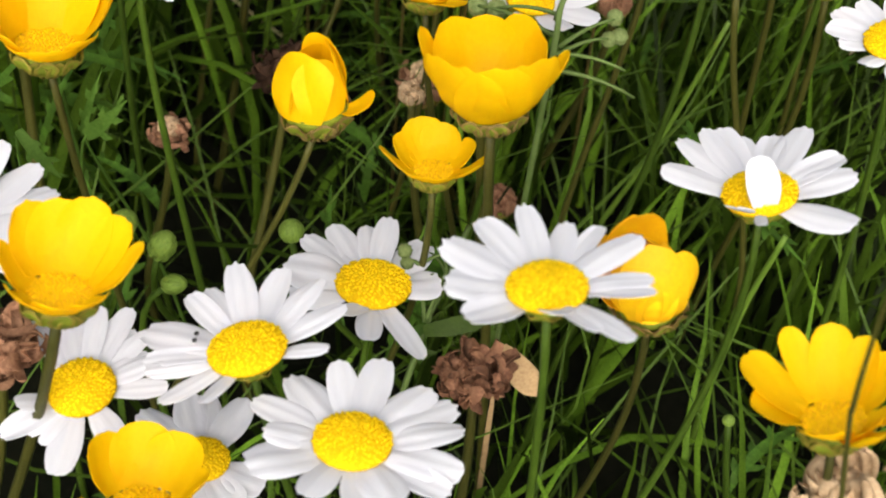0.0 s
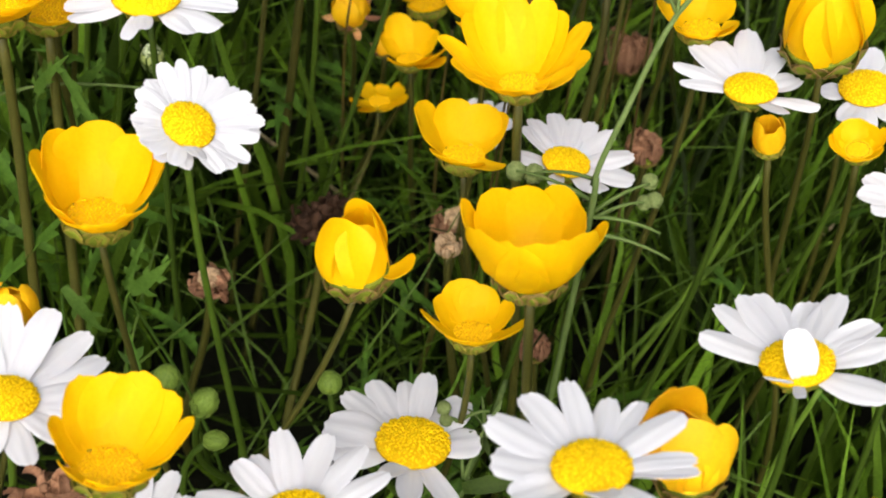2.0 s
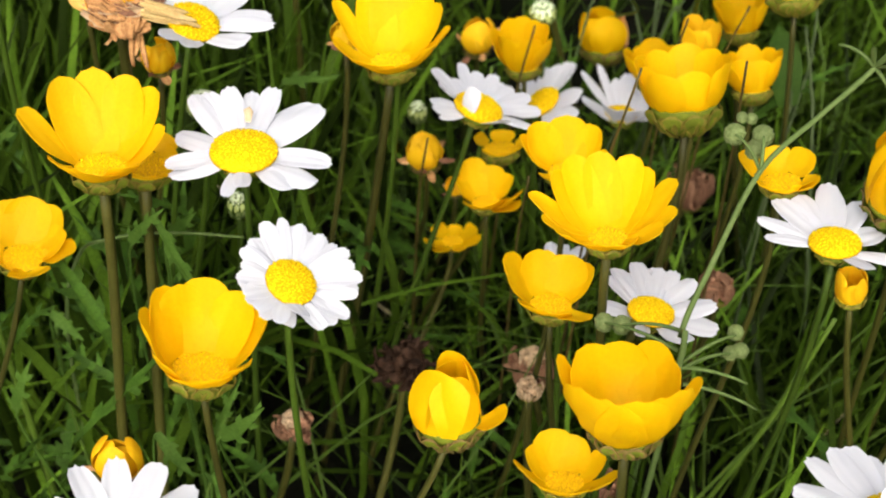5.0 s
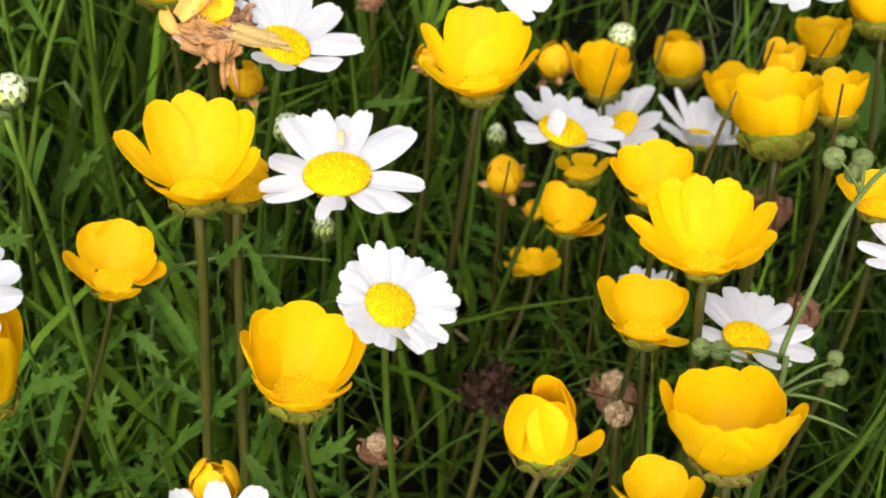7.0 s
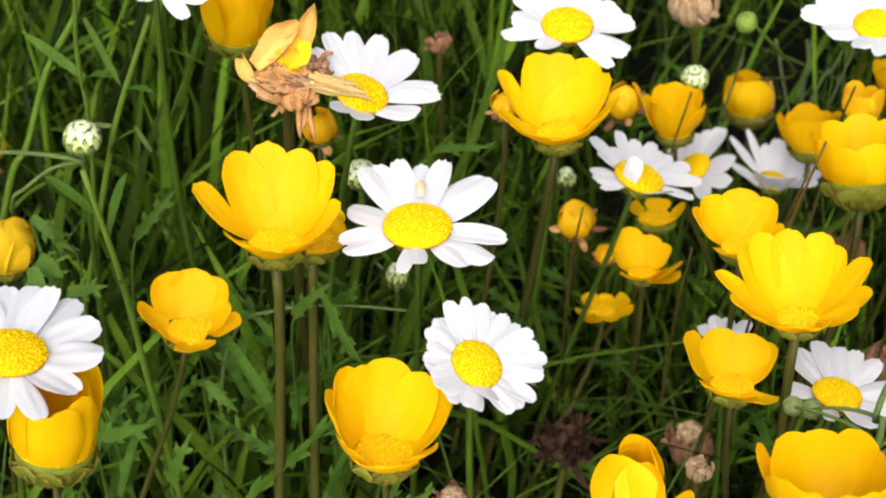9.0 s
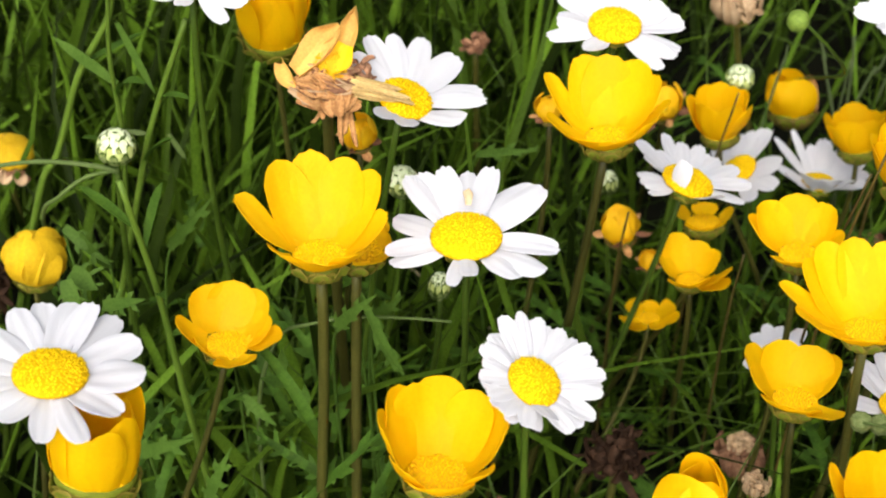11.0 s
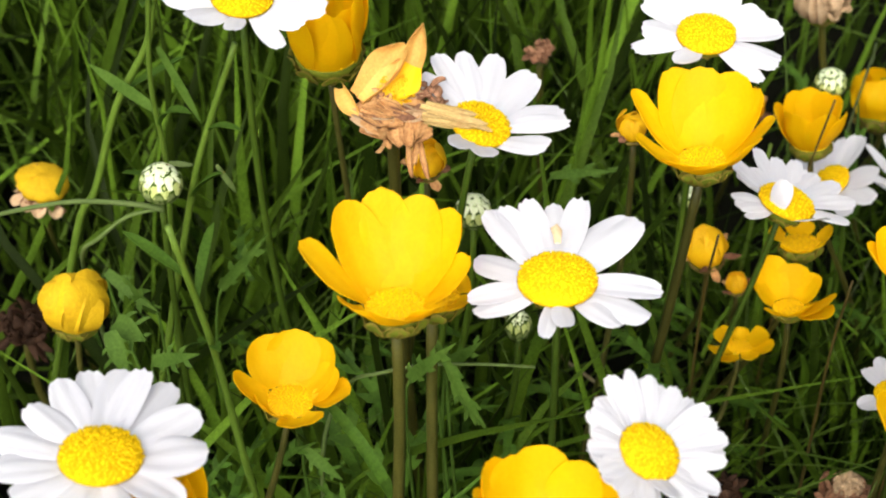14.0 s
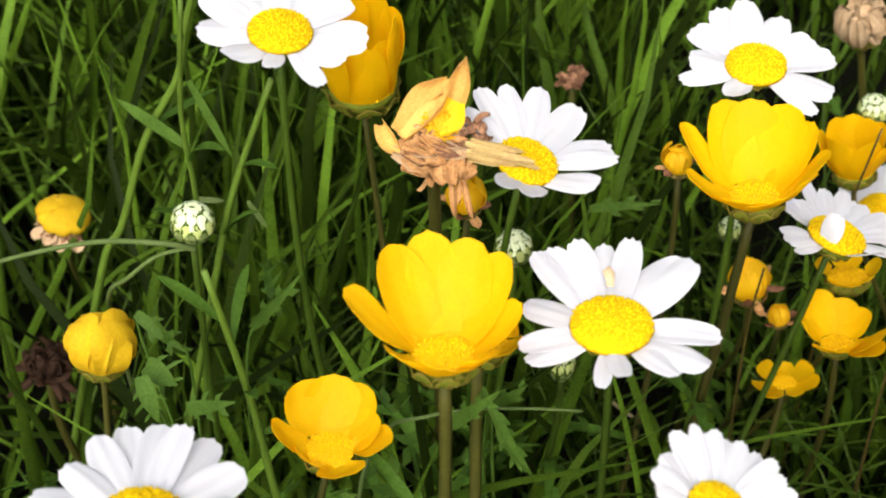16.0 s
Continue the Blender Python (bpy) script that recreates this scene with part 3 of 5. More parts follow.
def drooping_head(place, normal, half):
    """A withered marigold turned to face the camera, its petals crumpled and hanging to one side; sizes in millimetres.
    """
    r = random.Random(12)
    foot = foot_of(place, normal, r, 0.002)
    root = thing("withered_marigold", foot, "withered tan and orange marigold with crumpled hanging petals", "dead flower", "dried flower heads")
    # axes of the camera's view: right, up in the picture, towards the camera
    lean = Matrix(((1, 0, 0), (0, 0.72, -0.69), (0, 0.69, 0.72))).to_4x4()
    head = Matrix.Translation(Vector(place) - Vector(foot)) @ lean @ pose(0.0034, -0.0022, 0)
    HEADS.append((Vector(place), half * 1.5))

    def scrap(name, x, y, z, turn, length, width, lift, bend, hollow, mat, roll=0.0, end=0.5, ridge=0.04, notch=0.12, label=""):
        v, f = petal_sheet(length / 1000, width / 1000, lift, bend, hollow, taper=0.55, notch=notch, thick=0.00022, r=r, rows=14, cols=9, ridge=ridge, end=end)
        part(name, mesh_of(name, v, f, mat), root, head @ pose(x / 1000, y / 1000, z / 1000, 0, 0, turn) @ pose(0, 0, 0, roll), label)

    # the dried receptacle, with what is left of the florets
    part("crumpled_petals", mesh_of("crumpled_petals", *moved(crumple(0.0056, 40, r, 0.8, 1.2, 1.5), pose(-0.0026, 0.0002, -0.0012, 35, 0, 0)), WITHERED["tan"]), root, head)
    part("core", mesh_of("core", *dome(0.0034, 0.0022, 70, 0.00036, r), ORANGE), root, head @ pose(-0.0026, 0.0034, 0.0006, 12, -10, 0), "orange dried florets")
    # large old petals folded over the florets
    scrap("petal", -8.4, 2.2, 1.2, 46, 12.8, 6.4, 8, 16, 0.34, FADED, roll=-24, end=0.75, label="faded papery petal")
    scrap("petal", -8.0, 1.6, 2.2, 38, 11.0, 3.4, 10, 10, 0.30, FADED, roll=-40, end=0.8, label="faded papery petal")
    scrap("petal", -0.6, 3.6, 0.8, 70, 11.6, 3.6, 10, -14, 0.35, FADED, end=0.92, notch=0.0, label="faded papery petal")
    scrap("petal", 0.8, 7.4, 2.4, 246, 6.6, 5.4, 4, -10, 0.10, ORANGE, end=0.8, label="yellow petal folded down over the florets")
    scrap("petal", -11.6, 4.4, 0.6, -58, 6.4, 3.0, 14, -60, 0.4, FADED, roll=20, label="curled tan petal")
    scrap("petal", -8.6, 0.2, 1.4, -20, 7.2, 2.6, 18, -60, 0.4, WITHERED["tan"], roll=15)
    # folds of the brown middle
    for k in range(40):
        x, y = r.uniform(-9.0, 1.5), r.uniform(-4.2, 2.6)
        if (x + 3.6) ** 2 / 31 + (y + 0.6) ** 2 / 13 > 1:
            continue
        z = 3.4 * math.sqrt(max(0.05, 1 - (x + 3.6) ** 2 / 34 - (y + 0.6) ** 2 / 16))
        scrap("dry_petal", x - 2.0, y + 0.6, z - 0.6, r.uniform(-38, 6), r.uniform(3.5, 6.5), r.uniform(1.0, 2.1), r.uniform(-14, 16), r.uniform(-70, 20), r.choice((-0.6, 0.6, 0.4)), WITHERED[("tan", "brown", "tan", "pale")[k % 4]], roll=r.uniform(-55, 55), ridge=0.07)
    # two lobes hanging at the front
    for x, y, turn, size in ((-0.8, -1.6, -75, 5.6), (1.2, -1.2, -100, 5.8), (3.0, -1.4, -120, 5.0), (-3.4, -3.0, -60, 4.2), (0.4, -5.2, 10, 4.2)):
        scrap("dry_petal", x, y, 2.2, turn, size, 2.6, 12, -80, 0.4, WITHERED["tan"], roll=r.uniform(-25, 25))
    # greyish crumple beside the stem
    part("crumpled_petals", mesh_of("crumpled_petals", *moved(crumple(0.0034, 34, r, 0.8, 1.1, 1.4), pose(0.0034, 0.0016, 0.0008, 30, 0, 0)), WITHERED["pink"]), root, head, "greyish brown crumpled petals")
    # a bundle of pale straw-like petals
    for k in range(13):
        scrap("dry_petal", 2.6 + r.uniform(-0.6, 0.6), 0.9 - 0.24 * k + r.uniform(-0.2, 0.2), 4.2 + 1.1 * math.sin(math.pi * k / 12) + 0.6 * (k % 2), -22 + 0.9 * k + r.uniform(-4, 4), 12.0 - 0.5 * abs(k - 6) + r.uniform(-1.2, 0.5), 1.15, 2 + r.uniform(-3, 3), -20, 0.4, PALE_STRAW, roll=r.uniform(-30, 30), end=0.6, label="pale yellow dried petal")
    for x, turn in ((-0.4, -88), (0.7, -94), (1.4, -84)):
        scrap("dry_petal", x, -4.4, 0.3, turn, r.uniform(5, 9), 1.0, 0, -15, 0.5, WITHERED["tan"], roll=r.uniform(-40, 40))
    stem_and_leaves(root, place, normal, foot, 0.0012, BROWN_STEM, 0, r, half * 0.5)


# ---- the flowers ----
daisy((-0.0193, 0.1940, 0.1545), (0.0310, 0.1082, 0.9936), 0.0063, [(88, 14.4, 4.2, 0), (75, 14.9, 4.4, 0), (50, 14.9, 8.1, 0), (354, 11.4, 5.2, 0), (330, 11.1, 5.1, 0), (313, 8.5, 4.2, 0), (272, 8.6, 3.2, 16), (259, 8.1, 2.7, 0), (208, 9.7, 4.4, 0), (196, 9.6, 4.1, 0), (157, 9.1, 5.0, 0), (125, 14.9, 4.8, 0), (116, 14.9, 4.6, 0), (103, 14.9, 4.5, 0)], stain=True, foot=(-0.021, 0.186, 0.0))
daisy((0.0479, 0.0898, 0.1685), (-0.0688, 0.3485, 0.9348), 0.0053, [(92, 13.5, 3.6, 0), (114, 13.9, 4.2, 0), (138, 13.0, 5.8, 0), (162, 9.2, 7.0, 0), (202, 7.2, 6.2, 0), (273, 6.5, 4.3, 30), (294, 7.7, 2.5, 8), (311, 10.5, 3.3, 0), (354, 9.6, 3.2, 0), (6, 9.7, 3.2, 0), (35, 12.1, 4.6, 0), (58, 12.6, 3.0, 0), (72, 11.5, 3.7, 0)], foot=(0.062, 0.076, 0.0))
daisy((0.0085, 0.0981, 0.1403), (-0.1497, 0.3067, 0.9400), 0.0058, [(95, 14.9, 4.5, 0), (113, 12.4, 4.2, 0), (126, 12.3, 3.8, 0), (157, 13.2, 6.4, 0), (177, 10.8, 3.6, 0), (189, 10.5, 3.8, 0), (214, 10.3, 3.2, 0), (247, 8.8, 2.6, 12), (353, 7.5, 3.0, 0), (31, 11.9, 4.5, 0), (52, 13.3, 4.5, 0), (75, 13.7, 4.3, 0)], specks=True)
daisy((0.0233, 0.0830, 0.1407), (0.0504, 0.3172, 0.9470), 0.0056, [(95, 11.9, 4.5, 0), (74, 13.4, 5.0, 0), (44, 11.7, 5.9, 0), (26, 12.7, 5.6, 0), (8, 11.6, 5.0, 0), (341, 11.6, 5.5, 0), (325, 11.7, 4.5, 0), (296, 8.6, 6.1, 6), (275, 8.5, 4.4, 6), (238, 8.5, 4.8, 6), (198, 11.0, 7.5, 0), (170, 8.2, 5.0, 0), (147, 12.1, 4.7, 0), (122, 12.3, 5.9, 0)])
daisy((-0.0176, 0.1012, 0.1245), (-0.0293, 0.0635, 0.9975), 0.0053, [(124, 12.5, 4.5, 0), (103, 9.7, 4.5, 0), (83, 10.6, 4.0, 0), (67, 12.0, 4.2, 0), (51, 9.3, 4.1, 0), (22, 7.8, 4.2, 0), (359, 9.0, 4.0, 0), (304, 8.2, 5.2, 0), (260, 11.1, 5.9, 0), (205, 7.0, 4.1, 34), (245, 6.7, 3.0, 0), (214, 9.7, 5.2, 0)], full=True)
daisy((-0.0013, 0.0991, 0.1039), (0.0917, 0.2152, 0.9723), 0.0046, [(108, 11.2, 5.2, 0), (88, 11.2, 5.2, 0), (62, 11.2, 5.4, 0), (336, 7.8, 6.9, 0), (303, 7.5, 5.4, 0), (275, 8.2, 5.2, 0), (135, 11.2, 5.7, 0), (186, 7.0, 6.6, 0), (235, 8.5, 5.6, 0)])
daisy((0.0269, 0.1279, 0.1111), (0.0794, 0.3149, 0.9458), 0.0066, [(111, 13.8, 5.3, 0), (131, 13.0, 5.3, 0), (164, 10.9, 9.4, 0), (196, 9.4, 6.6, 0), (248, 8.2, 4.1, 18), (265, 8.7, 4.4, 0), (291, 15.0, 3.7, 0), (10, 7.0, 7.7, 0), (52, 11.8, 6.4, 0), (80, 14.3, 4.5, 0), (92, 13.1, 4.1, 0), (292, 9.2, 3.7, 0)])
daisy((0.0830, 0.1164, 0.1520), (-0.1939, 0.3043, 0.9326), 0.0056, [(140, 11.7, 5.3, 0), (120, 14.7, 4.1, 0), (108, 14.0, 3.8, 0), (99, 14.0, 4.5, 0), (85, 11.3, 3.8, 0), (70, 11.6, 4.8, 0), (56, 13.9, 5.0, 0), (26, 10.7, 4.9, 0), (3, 10.3, 5.5, 0), (316, 11.1, 5.4, 0), (258, 8.3, 1.8, 24), (236, 7.0, 3.3, 40), (269, 9.2, 4.6, 72)])
daisy((-0.0087, 0.1565, 0.1612), (0.4055, -0.0926, 0.9094), 0.0044, [(117, 8.7, 3.6, 0), (100, 9.3, 3.4, 0), (81, 9.5, 3.6, 0), (67, 9.7, 3.5, 0), (55, 10.0, 3.3, 0), (42, 10.1, 3.4, 0), (24, 10.2, 3.6, 0), (2, 8.4, 3.4, 0), (341, 7.7, 4.1, 0), (329, 6.5, 3.5, 0), (279, 6.3, 3.6, 34), (210, 6.5, 3.9, 12), (170, 5.4, 2.9, 0), (136, 6.8, 3.6, 0), (12, 9.2, 3.2, 0), (190, 6.2, 3.4, 6), (152, 6.4, 3.2, 0), (232, 6.4, 3.6, 12), (256, 6.4, 3.6, 16), (303, 6.6, 3.6, 10)], full=True, foot=(-0.006, 0.150, 0.0))
daisy((0.0547, 0.1703, 0.1363), (0.1214, 0.2096, 0.9702), 0.0044, [(111, 10.6, 4.9, 0), (91, 12.3, 4.4, 0), (77, 11.4, 4.3, 0), (65, 11.7, 4.3, 0), (48, 11.3, 5.0, 0), (15, 10.0, 6.0, 0), (349, 9.3, 5.9, 0), (302, 7.2, 4.9, 10), (246, 7.3, 3.3, 18), (172, 6.2, 5.3, 0), (125, 8.9, 4.2, 0)], full=True)
daisy((0.0266, 0.2432, 0.1205), (0.3129, 0.1429, 0.9390), 0.0057, [(136, 11.0, 4.4, 0), (134, 7.5, 4.3, 0), (104, 13.6, 3.8, 0), (90, 10.9, 4.6, 0), (75, 12.1, 4.4, 0), (58, 11.4, 4.9, 0), (40, 12.3, 5.4, 0), (21, 11.8, 5.0, 0), (353, 8.7, 4.4, 0), (296, 8.1, 5.4, 40), (183, 6.8, 4.4, 0), (204, 6.8, 3.5, 0), (229, 6.8, 4.8, 60)], full=True)
daisy((-0.0309, 0.2252, 0.1595), (0.3307, -0.0282, 0.9433), 0.0053, [(115, 13.2, 4.5, 0), (96, 14.5, 4.4, 0), (81, 15.5, 4.8, 0), (57, 15.6, 5.6, 0), (32, 13.8, 4.8, 0), (16, 12.7, 4.2, 0), (327, 9.6, 5.7, 30), (270, 9.2, 4.5, 30), (240, 9.9, 3.9, 28), (140, 10.4, 5.1, 0)])
daisy((0.0100, 0.2523, 0.1551), (0.0389, -0.0523, 0.9979), 0.0054, [(133, 10.1, 6.1, 0), (107, 13.1, 5.6, 0), (90, 13.5, 5.8, 0), (65, 10.5, 5.8, 0), (31, 9.0, 6.1, 0), (12, 10.3, 6.2, 0), (334, 10.1, 4.7, 0), (324, 10.6, 3.9, 0), (307, 10.9, 3.9, 0), (238, 7.5, 4.3, 16), (195, 10.0, 4.2, 0), (173, 7.6, 6.2, 0)])
daisy((-0.0681, 0.2322, 0.1826), (0.1749, -0.0553, 0.9830), 0.0051, [(181, 8.9, 6.9, 0), (229, 7.5, 5.1, 16), (155, 10.6, 6.1, 0), (125, 12.7, 5.3, 0), (99, 13.1, 5.1, 0), (74, 13.1, 5.0, 0), (42, 10.1, 5.6, 0), (2, 9.9, 7.2, 0), (334, 7.6, 5.6, 0), (303, 9.3, 3.4, 0), (267, 7.1, 3.2, 20)])
daisy((-0.0817, 0.1551, 0.1653), (0.1948, 0.2068, 0.9588), 0.0057, [(94, 14.3, 5.1, 0), (108, 14.3, 4.6, 0), (125, 12.7, 4.8, 0), (145, 9.8, 5.0, 0), (172, 10.8, 6.0, 0), (196, 10.1, 6.4, 0), (224, 8.8, 5.1, 0), (249, 7.9, 4.3, 0), (277, 10.1, 3.9, 0), (299, 11.3, 4.0, 0), (331, 9.1, 5.8, 0), (10, 9.8, 7.7, 0), (44, 11.6, 6.1, 0), (71, 14.3, 5.5, 0), (84, 14.3, 4.4, 0)])
daisy((0.0826, 0.1656, 0.1596), (-0.0565, 0.2271, 0.9722), 0.0045, [(144, 10.7, 3.9, 0), (165, 8.3, 3.3, 0), (117, 12.2, 5.3, 0), (99, 11.8, 4.6, 0), (78, 14.1, 4.9, 0), (58, 11.1, 4.5, 0), (25, 6.6, 5.1, 0), (331, 8.2, 3.3, 0), (289, 8.1, 2.4, 16)])
daisy((0.1086, 0.1793, 0.1457), (-0.1239, 0.1203, 0.9850), 0.0050, [(171, 4.2, 4.8, 0), (230, 6.0, 3.8, 0), (258, 9.0, 3.6, 0), (293, 6.1, 4.7, 0), (351, 5.0, 6.4, 0), (39, 7.9, 4.4, 0), (67, 9.0, 4.2, 0), (90, 7.6, 4.2, 0)])
daisy((0.1094, 0.1458, 0.1528), (-0.2152, 0.1854, 0.9588), 0.0050, [(123, 8.7, 4.7, 0), (144, 7.5, 4.2, 0), (164, 4.9, 4.3, 0), (223, 4.9, 3.6, 14), (258, 5.7, 3.6, 0), (303, 5.6, 4.4, 0), (348, 5.7, 5.7, 0), (47, 8.2, 3.8, 0), (75, 8.7, 3.7, 0), (101, 8.7, 3.8, 0)])
daisy((0.0464, 0.2842, 0.0856), (-0.5591, 0.0480, 0.8277), 0.0049, [(45, 10.5, 6.1, 0), (338, 8.7, 6.3, 0), (309, 10.5, 4.8, 0), (279, 8.7, 4.3, 0), (203, 5.7, 6.4, 40), (111, 9.6, 4.3, 0), (82, 8.9, 4.6, 0), (64, 10.0, 4.5, 0)])
daisy((0.0680, 0.2880, 0.0775), (0.10, 0.22, 0.97), 0.0044, [(132, 14.0, 3.0, 24), (112, 14.6, 2.6, 30), (96, 10.0, 3.6, 30), (76, 12.0, 4.8, 28), (54, 13.0, 5.2, 24), (32, 12.6, 5.4, 20), (10, 10.4, 5.4, 16), (342, 8.6, 5.0, 20), (310, 8.4, 5.4, 44), (285, 8.6, 5.4, 48), (258, 8.6, 5.4, 48), (230, 8.4, 5.2, 46), (198, 8.6, 4.6, 30), (160, 8.6, 4.0, 20)])
daisy((-0.0331, 0.1142, 0.1483), (0.1761, 0.2275, 0.9577), 0.0046, [(138, 12.4, 4.6, 0), (118, 15.0, 4.4, 4), (100, 15.6, 4.6, 5), (82, 15.4, 4.8, 5), (62, 15.0, 5.0, 4), (41, 13.8, 5.4, 0), (16, 11.6, 5.6, 0), (350, 10.0, 5.0, 0), (325, 9.6, 4.5, 0), (291, 9.4, 4.2, 0), (265, 9.4, 4.2, 0), (224, 9.0, 4.5, 0), (183, 9.6, 5.1, 0), (160, 10.6, 4.6, 0)])
daisy((0.0771, 0.2643, 0.1460), (-0.1643, -0.0558, 0.9848), 0.0046, [(152, 12.7, 6.0, 0), (195, 8.8, 6.5, 20), (244, 8.5, 4.5, 20), (272, 8.6, 4.5, 12), (328, 9.0, 6.8, 0), (359, 11.8, 7.2, 0), (37, 12.3, 5.6, 0), (67, 12.6, 5.4, 0), (102, 11.7, 5.4, 0), (128, 12.2, 5.6, 0)], foot=(0.0900, 0.3600, 0.0))
daisy((0.0424, 0.2073, 0.1064), (-0.1136, 0.2534, 0.9607), 0.0037, [(109, 7.4, 3.1, 0), (91, 8.3, 3.3, 0), (74, 8.3, 3.3, 0), (49, 7.8, 3.6, 0), (3, 4.6, 5.2, 0), (289, 5.2, 3.6, 0), (251, 5.1, 3.3, 0), (199, 4.3, 4.6, 0)])
marigold((-0.0440, 0.1880, 0.1576), (0.0622, 0.2284, 0.9716), 0.0053, [(169, 13.6, 4.8, 42), (127, 14.9, 6.1, 58), (100, 15.2, 6.2, 58), (72, 14.7, 6.2, 58), (46, 13.8, 5.1, 56), (12, 10.1, 5.1, 45), (226, 8.5, 7.0, 52), (273, 8.5, 7.4, 52), (314, 8.5, 6.6, 52)], petal=GOLDEN, foot=(-0.048, 0.176, 0.0), thick=0.00105)
marigold((-0.0393, 0.2017, 0.1447), (0.1648, 0.1364, 0.9768), 0.0052, [(80, 3.6, 6.5, 60), (40, 2.6, 5.9, 55), (322, 3.6, 5.9, 50), (256, 1.9, 6.5, 52), (288, 1.9, 6.5, 52), (170, 2.8, 5.4, 60)], petal=GOLDEN, foot=(-0.049, 0.181, 0.0), thick=0.00105)
marigold((0.0075, 0.2302, 0.1458), (-0.0509, 0.1907, 0.9803), 0.0050, [(111, 14.3, 6.1, 56), (87, 14.3, 7.0, 58), (54, 13.4, 7.2, 56), (26, 12.8, 6.0, 52), (147, 13.8, 4.6, 46), (352, 11.4, 5.2, 44), (190, 9.5, 5.0, 40), (222, 7.0, 5.8, 52), (250, 6.6, 6.0, 53), (278, 6.6, 6.4, 52), (306, 7.2, 6.0, 53), (330, 9.0, 5.0, 44)], foot=(-0.0155, 0.222, 0.0), thick=0.00095)
marigold((-0.0234, 0.1476, 0.1510), (0.1064, 0.2819, 0.9535), 0.0054, [(149, 11.9, 6.9, 66), (121, 11.8, 6.5, 66), (90, 12.0, 7.1, 66), (57, 11.5, 6.0, 64), (18, 11.2, 6.0, 58), (190, 12.4, 6.4, 64), (226, 9.0, 6.0, 62), (256, 7.1, 6.6, 52), (286, 7.1, 6.6, 52), (322, 9.5, 5.6, 58)], foot=(-0.021, 0.140, 0.0))
marigold((0.0446, 0.1339, 0.1516), (-0.0429, 0.3423, 0.9386), 0.0051, [(126, 12.5, 6.8, 70), (89, 12.3, 6.7, 70), (53, 12.5, 6.5, 70), (20, 11.2, 5.5, 68), (151, 13.3, 3.6, 58), (1, 11.7, 3.9, 50), (220, 13.9, 7.9, 64), (244, 13.9, 7.9, 64), (265, 13.9, 7.9, 64), (287, 13.8, 7.9, 64), (312, 13.7, 7.9, 64)], calyx='browned', deep=0.66, bend=40, foot=(0.050, 0.122, 0.0), thick=0.0009)
marigold((-0.0158, 0.1000, 0.1541), (0.1218, 0.3730, 0.9198), 0.0052, [(127, 9.9, 5.6, 58), (102, 10.4, 6.1, 60), (76, 10.6, 5.6, 60), (45, 10.2, 5.6, 54), (10, 9.7, 5.0, 48), (178, 7.7, 4.6, 56), (240, 6.0, 6.8, 50), (280, 6.0, 7.2, 50), (312, 6.0, 6.1, 50)], foot=(-0.060, 0.090, 0.0), thick=0.0009)
marigold((-0.0062, 0.0797, 0.1301), (0.0976, 0.4981, 0.8616), 0.0052, [(141, 8.4, 5.9, 58), (97, 9.2, 6.7, 60), (59, 8.3, 6.4, 58), (1, 7.3, 5.6, 52), (228, 10.3, 4.4, 48), (238, 5.0, 7.1, 50), (279, 5.0, 7.1, 50), (314, 5.0, 6.4, 50)])
marigold((0.0851, 0.0773, 0.1571), (-0.1740, 0.4407, 0.8806), 0.0048, [(139, 10.3, 5.8, 36), (163, 7.2, 6.1, 28), (104, 10.2, 3.8, 50), (79, 10.1, 5.1, 52), (43, 8.6, 4.2, 50), (22, 8.1, 4.5, 46), (246, 6.1, 6.0, 52), (293, 6.1, 5.8, 52), (329, 10.0, 4.3, 40), (282, 12.3, 4.7, 36)])
marigold((0.0368, 0.1384, 0.1304), (-0.0223, 0.3589, 0.9331), 0.0039, [(191, 7.7, 3.9, 44), (150, 6.1, 4.5, 54), (103, 7.0, 5.4, 58), (70, 6.4, 5.0, 58), (11, 5.5, 4.8, 50), (327, 8.2, 4.1, 36), (237, 4.0, 5.6, 46), (289, 4.0, 5.6, 46)])
marigold((0.0176, 0.1491, 0.1319), (-0.0657, 0.2851, 0.9562), 0.0051, [(232, 11.4, 8.6, 108), (292, 10.6, 6.4, 106), (24, 11.4, 5.8, 101), (62, 12.6, 5.8, 99), (118, 11.0, 6.4, 110), (178, 10.4, 7.0, 110), (340, 5.8, 5.4, 30)], calyx='browned', deep=0.8, label='half closed yellow marigold with one petal hanging out', foot=(-0.028, 0.130, 0.0), full_calyx=0.34)
marigold((0.0366, 0.1726, 0.1370), (0.0142, 0.3248, 0.9457), 0.0043, [(159, 9.8, 5.9, 58), (103, 8.4, 5.9, 60), (57, 7.4, 5.9, 58), (29, 7.8, 5.3, 50), (301, 6.6, 5.2, 14), (262, 4.9, 7.1, 45), (227, 4.9, 6.1, 45)])
marigold((0.0450, 0.1713, 0.1562), (-0.0550, 0.2283, 0.9720), 0.0040, [(160, 12.6, 4.6, 34), (138, 12.6, 5.2, 45), (114, 13.2, 5.6, 51), (88, 13.4, 5.8, 53), (64, 12.8, 5.6, 51), (42, 12.0, 5.0, 46), (20, 12.6, 4.8, 37), (0, 10.0, 4.4, 31), (335, 7.6, 4.5, 31), (300, 5.0, 5.0, 47), (270, 4.8, 5.0, 48), (240, 5.0, 5.0, 47), (205, 7.8, 4.5, 33), (182, 9.6, 4.2, 32)], foot=(0.046, 0.166, 0.0), thick=0.0009)
